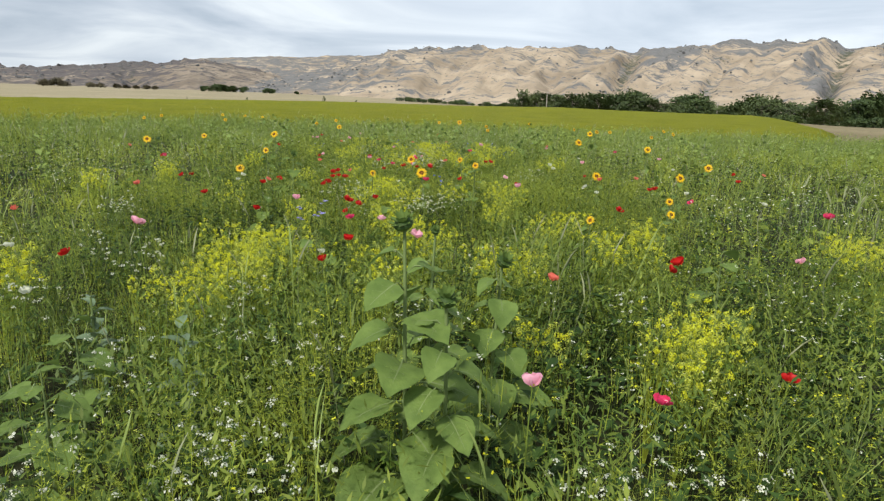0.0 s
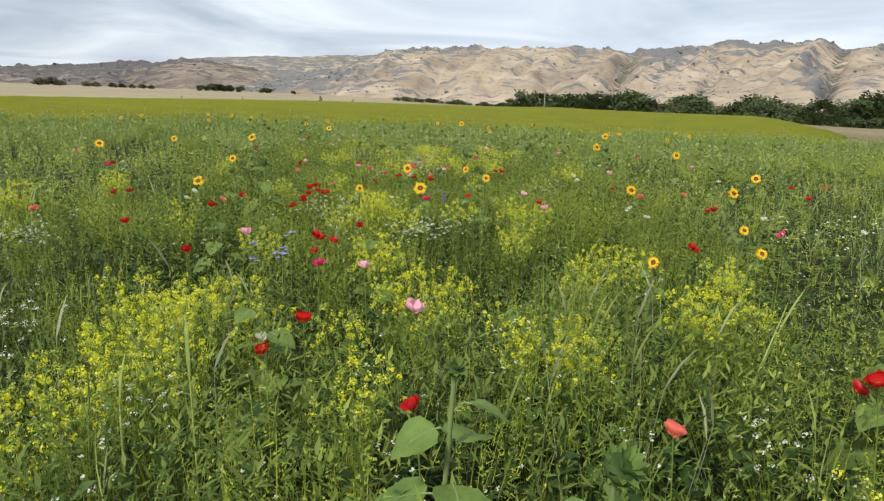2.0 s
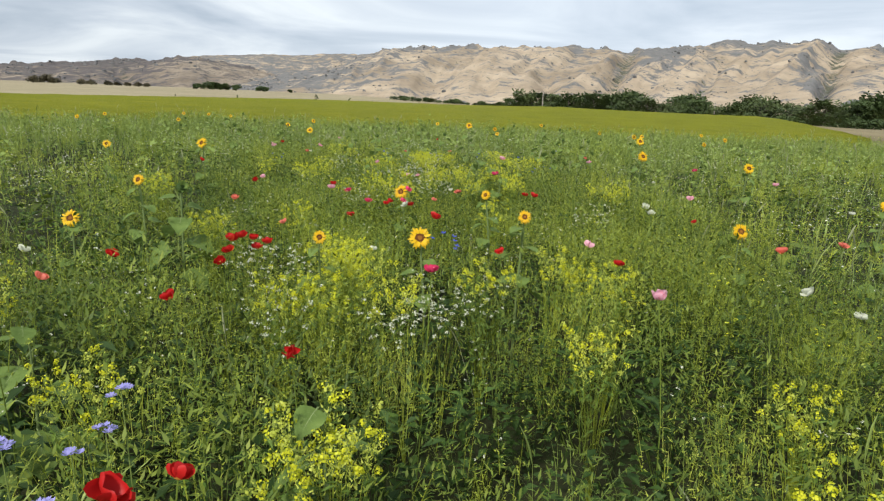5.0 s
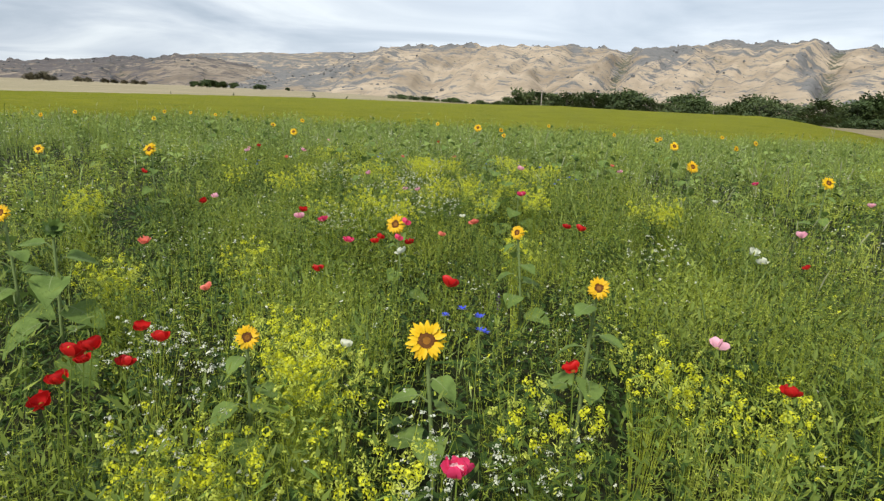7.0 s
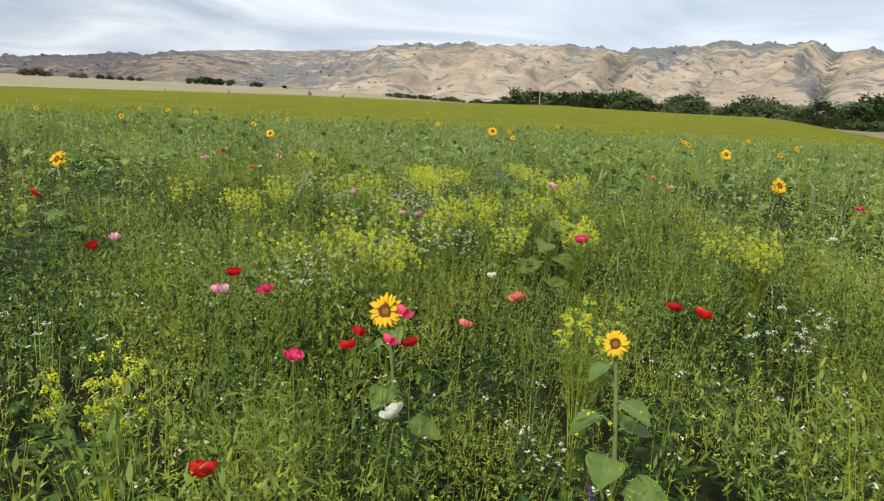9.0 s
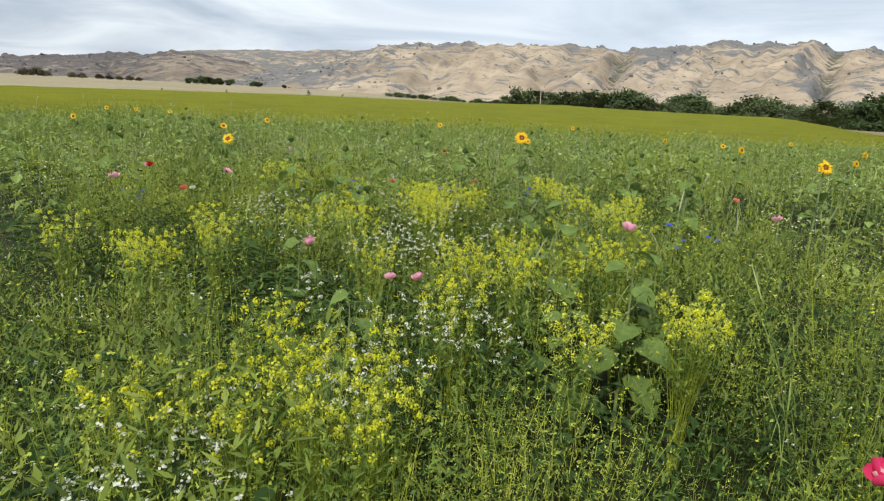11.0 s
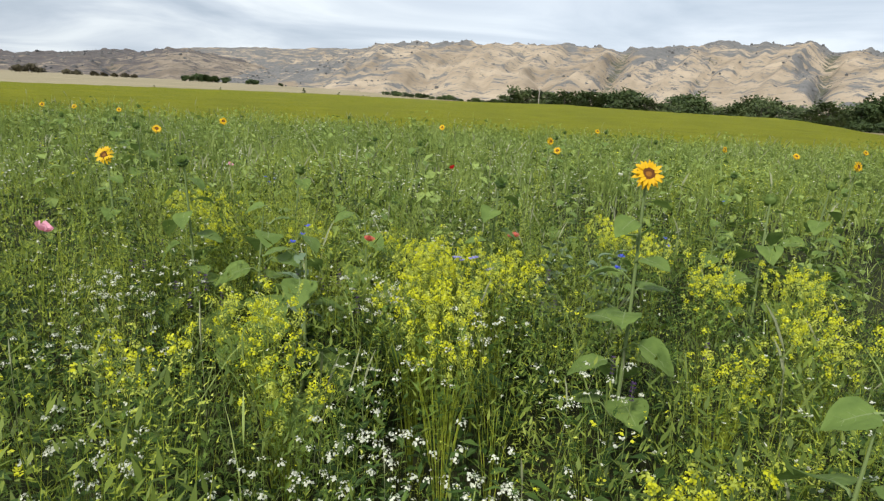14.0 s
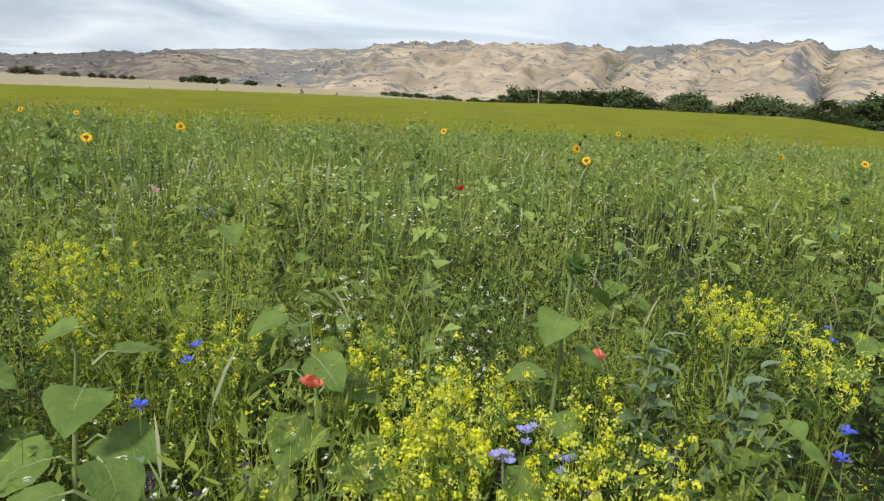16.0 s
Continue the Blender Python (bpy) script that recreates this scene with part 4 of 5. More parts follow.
def flower_top(y):
    return 1.07 - 0.05 * min(1, max(0, y / 17))


def low_top(y):
    return 0.96 - 0.05 * min(1, max(0, y / 17))


SUN_NEAR = [
    (3.26, 13.3, 1.24), (2.43, 8.73, 1.02), (4.65, 10.16, 1.06), (-2.42, 8.55, 1.0), (0.0, 7.83, 1.09), (3.52, 8.53, 1.05), (-0.16, 9.95, 1.07),
    (4.48, 12.58, 1.18), (-2.99, 13.08, 1.22), (4.31, 16.44, 1.31), 
]
SUN_FAR = [
    (-3.68, 22.45, 1.13), (-2.3, 17.86, 1.22), (5.66, 20.77, 1.22), (-4.72, 11.13, 1.17),
    (2.35, 23.11, 1.07), (2.32, 23.6, 1.19),
    (-4.68, 13.91), (-3.27, 24.33), (5.81, 24.55), (7.22, 24.57), (0.7, 27.28), (-7.3, 24.06), (-7.69, 28.18), (4.94, 29.8), (7.2, 19.99), (-7.26, 29.45), (8.51, 21.6),
    (-8.95, 29.17), (10.1, 26.66), (-9.93, 23.31), (-10.29, 25.74),
]
SUN_SMALL = [
    (1.49, 5.41, 0.98), (2.23, 5.51, 1.03), (-2.25, 9.27), (2.54, 6.34, 1.03), (-0.61, 7.89, 1.06), (0.7, 8.27, 1.16), (0.58, 9.55, 1.12),
]
SUN_BUD = [
    (2.37, 15.32), (3.86, 18.6), (3.58, 19.83), (-3.65, 21.72), (0.09, 21.56), (-1.79, 8.9), (-0.55, 22.78), (2.54, 17.3), (-0.92, 18.14), (4.6, 24.74), (-4.12, 18.79),
    (-5.06, 24.24), (-5.94, 24.19), (3.49, 27.28), (4.79, 28.58), (-1.65, 30.19), (8.19, 20.01), (6.25, 30.17), (8.9, 19.88), (2.82, 25.21), (-6.77, 29.37), (13.92, 25.56),
]
SUN_LEAFY = [
    (-0.76, 4.38, 1.06), (1.84, 3.71, 1.14), (1.02, 14.15, 1.2), (1.15, 13.23, 1.08), (-0.55, 15.95, 1.14), (-0.78, 16.47, 1.18), (-0.35, 16.88, 1.16), (-0.3, 12.75), (0.79, 12.95), (0.54, 4.65), (-0.7, 13.71),
    (-1.4, 2.2), (-0.26, 17.9), (1.59, 13.96), (-1.55, 2.7), (-1.16, 17.89), (1.27, 16.74), (2.56, 18.04), (-0.63, 18.96), (-1.64, 6.65), (1.49, 18.99), (-0.3, 5.92),
    (3.67, 18.17), (3.86, 24.19),
]

_open = [(sunflower("sunflower", "tall sunflower in full yellow bloom above the meadow", "sunflowers in bloom", 5 + k, 1.0, 6 + k, "open", 0.8, 58 + 5 * k), 1.0) for k in range(3)]
place_all(_open, SUN_NEAR, 1, tops=sun_top)
_small = [(sunflower("sunflower", "smaller sunflower in yellow bloom farther out in the meadow", "sunflowers in bloom", 8 + k, 1.0, 6 + k, "open", 0.7, 56 + 9 * k, 0.92), 1.0) for k in range(3)]
place_all(_small, SUN_FAR, 12, 35, tops=sun_top)
_face = [(sunflower("sunflower", "small sunflower with yellow rays, its face among the grass tops", "small sunflowers", 15 + k, 1.0, 8, "open", 0.85, 62, 0.64), 1.0) for k in range(2)]
place_all(_face, SUN_SMALL, 2, tops=sun_top)
_bud = [(sunflower("budding_sunflower", "leafy sunflower with a closed green bud", "sunflowers in bud", 25 + k, 1.0, 10, "bud", 1.05, 35 + 20 * k), 1.0) for k in range(2)]
place_all(_bud, SUN_BUD, 3, 180, tops=sun_top)
TALL = [(-0.05, 2.02, 1.54, "bud"), (0.35, 2.56, 1.29, "bud"), (0.09, 1.92, 1.32, "bud"), (0.5, 16.68, 1.29, "bud"), (-1.31, 16.64, 1.33, "bud"), (0.07, 2.82, 1.36, "bud"), (0.87, 15.35, 1.52, "open")]
WORDS = {"bud": "tall leafy sunflower with a closed green bud", "open": "tall single sunflower in full yellow bloom"}
for _n, (_x, _y, _z, _h) in enumerate(TALL):
    _g = float(lay(_x, _y))
    _ob = sunflower("sunflower" if _h != "bud" else "budding_sunflower", WORDS[_h], "tall sunflowers", 50 + _n, _z - _g, 18 if _n < 3 else 14, _h, 1.12 if _n else 1.3, 55 if _h != "bud" else 30, 0.6 if _n == 5 else 1.0)
    _ob.matrix_basis = pose(_x, _y, _g, 0, 0, (-25, 20, 10, 40, -20, 0, 4)[_n])
_leafy = [(sunflower("young_sunflower", "young sunflower with broad grey-green leaves and no flower", "young sunflowers", 35 + k, 0.8, 12, "", 1.0), 0.84) for k in range(3)]
place_all(_leafy, SUN_LEAFY, 4, 180, tops=low_top)


# ---- poppies and other blossoms ----
def petal_mesh(name, mat, length, width, cup):
    s = Shape()
    rows = []
    for t, w in ((0.0, 0.25), (0.35, 0.8), (0.7, 1.0), (0.92, 0.8), (1.0, 0.5)):
        x, z = length * math.sin(t * cup) / cup, length * (1 - math.cos(t * cup)) / cup
        rows.append([(x * (1 - .1 * q * q), width * w * q * .5, z + .12 * width * q * q * w + 0.05 * width * math.sin(9 * q + 5 * t) * t) for q in (-1, -.5, 0, .5, 1)])
    s.grid(rows)
    return s.mesh(name, mat, False)


def poppy(label, group, mat, seed, cup, tilt, size=1.0, centre=None, height=0.95, category="poppy", inner=None):
    r = random.Random(seed)
    root = tagged(new("poppy"), label, category, group)
    s = Shape()
    bx, by = r.uniform(-.05, .05), r.uniform(-.05, .05)
    s.tube([(bx, by, 0), (bx * 1.2, by * 1.2, height * .5), (bx * .5, by * .5, height * .85), (0, 0, height)], [0.0028, 0.0025, 0.002, 0.0018], 5)
    part("stem", s, M_GRASS, root)
    for k in range(3):
        s = Shape()
        for q in range(4):
            leaf_card(s, (bx, by, height * (0.25 + .14 * k) + .02 * q), (math.cos(2.2 * k + q), math.sin(2.2 * k + q), .5), 0.09, 0.022, .1, .1)
        part("leaf", s, M_HERB_SHADE, root)
    pm = petal_mesh("petal", mat, 0.042 * size, 0.072 * size, cup)
    hm = pose(0, 0, height, tilt * math.cos(seed), tilt * math.sin(seed * 2.1), r.uniform(0, 90))
    for k in range(4 if size < 1.2 else 6):
        p = new("petal", pm)
        p.parent = root
        p.matrix_basis = hm @ pose(0, 0, 0.001 * (k % 2), r.uniform(-9, 9), r.uniform(-10, 10) - (36 if k % 2 else 20), k * 360 / (4 if size < 1.2 else 6) + r.uniform(-10, 10))
    if inner:
        im = petal_mesh("inner_petal", inner, 0.026 * size, 0.04 * size, cup)
        for k in range(4):
            p = new("inner_petal", im)
            p.parent = root
            p.matrix_basis = hm @ pose(0, 0, 0.004, r.uniform(-9, 9), -30 + r.uniform(-8, 8), 45 + k * 90 + r.uniform(-10, 10))
    c = new("centre", dome(0.008, 0.011, 3, 8).mesh("centre", centre or M_DISC, False))
    c.parent = root
    c.matrix_basis = hm @ pose(0, 0, 0.001)
    return root, height


RED = [
    (-0.53, 8.96, 1.0), (-1.1, 7.54, 0.97), (0.48, 7.73, 1.03), (-0.29, 9.79, 0.97), (-0.07, 9.88, 0.95), (-0.27, 9.93, 0.97), (-1.17, 7.91, 0.94), (-0.95, 8.02, 0.98), (1.31, 2.02, 1.01), (-1.06, 8.13, 0.98), (1.08, 10.02, 1.05),
    (-0.53, 5.36, 1.06), (1.02, 10.14, 1.04), (0.1, 8.42, 1.1), (-0.45, 6.2, 1.0), (-1.05, 7.55), (-0.61, 3.92, 0.93), (-0.01, 3.12), (-1.01, 7.66), (-1.06, 7.64), (-0.94, 7.71),
    (1.16, 7.65), (-2.09, 3.7, 0.98), (2.53, 9.73, 0.9), (-0.45, 3.9, 1.07), (-0.61, 5.21), (-0.63, 5.34), (-1.33, 5.09), (1.43, 3.33), (1.42, 3.41),
    (-0.85, 10.39),
]
RED_MORE = [
    (1.74, 5.44), (-2.49, 15.93, 1.08), (-1.97, 5.79), (-1.79, 11.09), (-1.01, 6.6), (-1.59, 6.37, 1.09), (-1.69, 7.55), (-2.69, 7.19), (2.64, 7.2), (2.73, 7.26), (-2.73, 12.21),
    (-2.69, 7.48), (0.5, 20.54), (4.65, 9.3), (4.07, 7.99), (-4.06, 10.11),
]
CRIMSON = [
    (-0.44, 9.56, 1.02), (0.85, 1.99, 0.93), (-0.15, 9.77, 1.0), (0.05, 7.03), (-0.69, 10.31, 1.0), (-0.11, 9.78), (0.82, 10.9, 1.15), (-0.56, 5.02),
    (2.54, 5.8, 1.09), (2.97, 4.45, 1.2), (4.04, 13.23), (-3.54, 8.87),
]
PINK = [
    (-0.15, 13.15, 0.86), (0.0, 13.2, 0.85), (-0.58, 13.23, 1.02), (0.36, 1.8, 1.08), (-0.03, 4.07), (1.05, 7.93, 1.04), (-0.83, 10.13, 1.05), (1.24, 13.54, 1.1), (-0.31, 4.98), (-1.06, 5.36), (-1.81, 4.02, 1.11),
    (-1.73, 11.22), (1.03, 6.69), (-2.47, 15.17), (2.43, 3.82), (2.49, 9.79), (-1.84, 16.14), (-1.93, 19.81), (4.45, 11.81), (2.89, 14.77), (-2.85, 16.7),
]
WHITE_POPPY = [
    (-0.3, 8.14, 0.93), (-0.11, 9.13), (0.34, 10.77, 0.98), (-0.63, 3.95, 0.97), (1.92, 9.21, 1.05), (1.85, 6.58, 1.06), (-1.72, 2.71), (1.87, 9.23), (-2.28, 3.49), (-1.85, 15.18),
    (1.8, 6.85), (2.77, 6.48), (-2.06, 7.17), (-2.08, 7.42), (2.21, 19.57), (2.98, 12.02), (3.61, 6.48), (3.78, 9.43),
]
CORAL = [
    (-0.25, 16.55, 0.94), (0.63, 16.77, 0.95),    (0.14, 10.03, 0.98), (0.68, 3.07), (0.38, 10.23), (-0.96, 8.59), (-1.45, 9.13), (-1.91, 15.13), (-1.64, 6.8), (-2.6, 5.86), (2.23, 7.82), (-3.1, 4.86), (2.74, 8.01),
    (3.11, 15.87), (-4.93, 10.9), (5.21, 9.49),
]


def poppies(spots, label, group, mat, seed, size=1.0, centre=None, inner=None):
    kinds = [poppy(label, group, mat, seed + k, (1.1, 0.8, 1.3)[k], (12, 24, 34)[k], size * (0.8, 0.9, 0.74)[k], centre, inner=inner) for k in range(3)]
    place_all(kinds, spots, seed, 180, tops=flower_top)


poppies(RED + RED_MORE, "scarlet field poppy on a thin hairy stem", "red poppies", M_RED, 3)
poppies(CRIMSON, "crimson-pink poppy with a pale middle", "crimson poppies", M_CRIMSON, 11, 1.05, M_LIME, M_BLUSH)
poppies(PINK, "soft pink poppy with ruffled petals", "pink poppies", M_PINK, 21, 1.12, M_LIME)
poppies(WHITE_POPPY, "white ruffled poppy on a thin stem", "white poppies", M_WHITE, 31, 0.85, M_LIME)
poppies(CORAL, "coral-orange poppy on a thin stem", "coral poppies", M_CORAL, 41, 0.95)


def cornflower(label, group, mat, seed, spikes, height=0.9, name="cornflower", head_size=0.017):
    r = random.Random(seed)
    root = tagged(new(name), label, name, group)
    s = Shape()
    s.tube([(0, 0, 0), (0.01, 0.01, height * .5), (0, 0, height)], [0.0025, 0.002, 0.0016], 5)
    part("stem", s, M_BLUE_GRASS, root)
    s = Shape()
    for k in range(7):
        leaf_card(s, (0, 0, height * (.3 + .08 * k)), (math.cos(2.4 * k), math.sin(2.4 * k), .8), .09, .008)
    part("leaf", s, M_BLUE_GRASS, root)
    for a, (ox, oy, oz) in enumerate(spikes):
        s = Shape()
        for k in range(11):
            t = k * 0.571 + r.uniform(-.1, .1)
            c = Vector((ox, oy, height + oz))
            d = Vector((math.cos(t), math.sin(t), r.uniform(.1, .9)))
            e = Vector((-math.sin(t), math.cos(t), 0)) * head_size * 0.26
            tip = c + d.normalized() * head_size
            s.face(tuple(c), tuple(tip - e), tuple(tip + d * .004), tuple(tip + e))
        part("floret_head", s, mat, root)
    return root, height


BLUE = [
    (0.17, 8.45, 0.99), (1.16, 16.31), (1.48, 13.53, 1.14), (0.24, 8.38), (0.1, 8.51), (0.26, 8.59), (-0.66, 16.41), (1.87, 17.43), (1.98, 14.04), (1.86, 14.15), (2.1, 14.14),
    (-2.38, 15.47), (-1.38, 19.44), (-1.49, 19.53), (-2.6, 15.58), (-0.63, 16.77), (3.38, 19.58),
]
LILAC = [
    (0.25, 16.21), (0.44, 16.34), (0.35, 16.41), (-0.85, 5.39), (-1.05, 5.49), (-1.09, 5.64), (-0.97, 5.74), (-0.94, 5.88), (-0.91, 5.93),
]
PURPLE = [
    (-0.0, 16.28), (-0.48, 16.28), (0.71, 16.18), (0.78, 16.2), (0.44, 9.23), (0.8, 16.49), (0.85, 15.16), (0.85, 15.4), (1.3, 15.51), (-0.26, 15.93), (1.48, 13.39),
    (-1.62, 16.6), (-1.48, 16.45), (-1.35, 16.7), (-1.2, 16.5), (-1.55, 16.9), (-0.62, 16.35), (-0.4, 16.42), (0.5, 16.32), (0.3, 16.5), (-0.85, 16.6),
    (-1.11, 16.07), (-0.97, 16.13), (-1.06, 16.17), (-1.22, 16.19), (2.59, 19.19), (-2.77, 16.36), (-3.97, 17.11),
]
place_all([cornflower("bright blue cornflower on a slim grey-green stem", "cornflowers", M_BLUE, 3 + k, [(0, 0, 0), (.03, .02, -.05)][:1 + k]) for k in range(2)], BLUE, 5, 180, tops=low_top)
place_all([cornflower("pale lilac phacelia with curled flower heads", "phacelias", M_LILAC, 13 + k, [(0, 0, 0), (.02, .01, -.01), (-.02, .015, -.02), (.01, -.02, 0)], name="phacelia", head_size=0.013) for k in range(2)], LILAC, 6, 180, tops=low_top)
place_all([cornflower("dark purple vetch spike among the grass", "purple vetches", M_PURPLE, 23 + k, [(0, 0, 0), (0, 0, -.02), (.005, 0, -.04), (0, .005, -.06), (0, 0, -.08)], name="vetch", head_size=0.011) for k in range(2)],
          PURPLE, 7, 180, tops=lambda y: low_top(y) - 0.14)


# ---- mustard and white-flowered plants ----
def flower_bush(name, label, category, group, seed, mat_a, mat_b, heads, spread, petal, each, ball, flat=False):
    """A bushy plant: stems, leaves and many small four-petalled clusters at the branch ends."""
    r = random.Random(seed)
    root = tagged(new(name), label, category, group)
    stems, leaves, buds = Shape(), Shape(), Shape()
    clusters = []
    for b in range(heads):
        a, d = r.uniform(0, 6.28), spread * math.sqrt(r.random())
        top = Vector((math.cos(a) * d, math.sin(a) * d, r.uniform(0.78, 1.0)))
        mid = Vector((top.x * .35, top.y * .35, r.uniform(0.35, 0.6)))
        w = 0.0016
        stems.face((mid.x - w, mid.y, mid.z), (mid.x + w, mid.y, mid.z), tuple(top))
        if b % 3 == 0:
            stems.face((-w * 1.5, 0, 0), (w * 1.5, 0, 0), (mid.x + w, mid.y, mid.z), (mid.x - w, mid.y, mid.z))
        clusters.append(top)
        for q in range(0 if flat else 7):
            # buds and pods under the head
            p = mid.lerp(top, r.uniform(0.8, 0.98)) + Vector((r.gauss(0, .008), r.gauss(0, .008), 0))
            d = Vector((r.gauss(0, 1), r.gauss(0, 1), 1.3)).normalized() * r.uniform(.012, .022)
            e = d.orthogonal().normalized() * 0.0028
            buds.face(tuple(p - e), tuple(p + e), tuple(p + d))
        for q in range(2):
            p = mid.lerp(top, r.uniform(0.1, 0.8))
            t = r.uniform(0, 6.28)
            leaf_card(leaves, p, (math.cos(t), math.sin(t), .5), r.uniform(.03, .07), .016, .05, .05)
    part("stem", stems, M_FEATHER, root)
    part("foliage", leaves, M_HERB_SHADE if flat else M_LEAFY, root)
    for half, mat in ((0, mat_a), (1, mat_b)):
        f = buds if half else Shape()
        for n, top in enumerate(clusters):
            if (n % 3 == 0) != bool(half):
                continue
            head = ball * r.uniform(0.7, 1.2)
            for q in range(each):
                # little crosses set over a dome, looking outwards
                t, e = 2.4 * q + r.uniform(-.3, .3), math.acos(1 - (1.0 if flat else 1.45) * (q + .5) / each)
                d = Vector((math.sin(e) * math.cos(t), math.sin(e) * math.sin(t), math.cos(e)))
                c = top + Vector((d.x * head, d.y * head, d.z * head * (0.35 if flat else 1.3) - head * 0.4)) + Vector((r.gauss(0, 1), r.gauss(0, 1), r.gauss(0, 1))) * head * 0.3
                u = (d.orthogonal().normalized() + Vector((r.uniform(-.3, .3), r.uniform(-.3, .3), r.uniform(-.3, .3)))) * petal * r.uniform(0.8, 1.2)
                v = d.cross(u)
                f.face(tuple(c - u), tuple(c - v * .85), tuple(c + u), tuple(c + v * .85))
        part("blossom", f, mat, root)
    return root, 1.0


MUSTARD_A = [
    (1.17, 2.4, 0.08), (0.54, 2.78, 0.08), (1.42, 2.95, 0.26), (-1.28, 3.27, 0.14), (-1.56, 3.54, 0.13), (-0.27, 3.63, 0.13), (-2.37, 3.66, 0.2), (-1.34, 3.68, 0.16),
    (0.56, 3.98, 0.1), (0.78, 4.04, 0.15), (-1.11, 4.11, 0.16), (-0.4, 4.34, 0.1), (0.39, 4.39, 0.1), (-0.79, 4.44, 0.07), (-1.01, 4.44, 0.11), (0.79, 4.55, 0.1),
    (-1.38, 4.63, 0.28), (1.59, 4.64, 0.25), (0.02, 4.72, 0.07), (-1.03, 4.85, 0.09), (3.64, 4.91, 0.28), (-0.16, 4.94, 0.08), (0.01, 5.05, 0.09), (0.19, 5.09, 0.05),
    (1.98, 5.34, 0.16), (1.09, 5.38, 0.06), (1.5, 5.62, 0.14), (-0.34, 5.75, 0.16), (-1.1, 6.13, 0.13), (1.53, 6.18, 0.15), (0.78, 6.83, 0.13), (-2.16, 7.17, 0.11),
]
MUSTARD_B = [
    (-0.65, 7.29, 0.09), (-0.47, 7.35, 0.1), (-0.15, 7.38, 0.06), (-0.77, 7.48, 0.05), (0.37, 7.66, 0.07), (1.1, 7.73, 0.08), (-4.1, 7.82, 0.16), (-0.31, 7.97, 0.18),
    (1.1, 8, 0.11), (0.89, 8.09, 0.11), (-0.42, 8.21, 0.22), (-0.47, 8.37, 0.14), (-1.66, 9.2, 0.17), (-3.66, 9.36, 0.21), (-1.13, 9.54, 0.1), (0.77, 10.53, 0.11),
    (-0.21, 11.69, 0.06), (-0.88, 11.69, 0.06), (-0.55, 11.7, 0.05), (-3.22, 11.73, 0.21), (-0.38, 11.78, 0.09), (0, 11.95, 0.09), (-0.18, 12.04, 0.06), (-0.41, 12.17, 0.08),
    (-0.56, 12.37, 0.09), (2.59, 12.43, 0.25), (0.72, 12.46, 0.08), (1.17, 12.72, 0.2), (0.14, 12.88, 0.09), (0.45, 13.53, 0.25), (0.26, 13.73, 0.12), (-1.74, 13.79, 0.21),
]
MUSTARD_C = [
    (-0.27, 13.86, 0.07), (1.15, 13.93, 0.22), (0.67, 14.24, 0.05), (-2.43, 14.27, 0.14), (0.75, 14.31, 0.07), (-1.48, 14.59, 0.16), (1.68, 14.74, 0.14), (-0.96, 14.94, 0.09),
    (-0.4, 14.96, 0.07), (1.33, 15.22, 0.09), (0.04, 15.34, 0.11), (1.68, 15.44, 0.17), (-0.74, 15.58, 0.19), (0.05, 15.8, 0.19), (0.25, 16.11, 0.05), (0.38, 16.15, 0.05),
    (0.57, 16.2, 0.07), (0.08, 16.21, 0.08), (1.65, 16.26, 0.19), (2.29, 16.35, 0.16), (0.48, 16.45, 0.13), (0.1, 16.52, 0.16), (0.16, 16.64, 0.08), (0.26, 16.81, 0.07),
    (1.69, 17.01, 0.08), (-0.13, 17.1, 0.1), (-0.56, 17.18, 0.15), (-1.4, 17.34, 0.16), (1.66, 17.38, 0.1), (1.53, 17.78, 0.17), (-1.63, 18.12, 0.17), (-1.92, 18.21, 0.15),
]
WHITE_A = [
    (1.06, 1.64, 0.07), (-0.75, 1.65, 0.07), (0.52, 1.69, 0.07), (-0.4, 1.72, 0.08), (-1.07, 1.74, 0.07), (0.73, 1.76, 0.07), (-0.74, 2.04, 0.08), (-0.58, 2.04, 0.1),
    (-1.27, 2.65, 0.07), (-0.45, 2.68, 0.07), (-0.8, 3.12, 0.13), (-2.07, 3.32, 0.09), (1.22, 3.46, 0.1), (-0.99, 3.9, 0.15), (-1.93, 4.24, 0.16), (-1.87, 4.49, 0.14),
    (-2.58, 4.85, 0.11), (-3.18, 6.57, 0.23), (-0.7, 6.98, 0.1), (-0.09, 7.19, 0.18), (0.21, 7.39, 0.08), (0.18, 7.57, 0.09), (0.01, 7.59, 0.09), (-0.83, 7.64, 0.1),
    (0.41, 7.68, 0.05), (-0.84, 8.05, 0.13), (-1.12, 8.53, 0.2), (-0.82, 8.63, 0.1), (1.77, 10.61, 0.19),
]
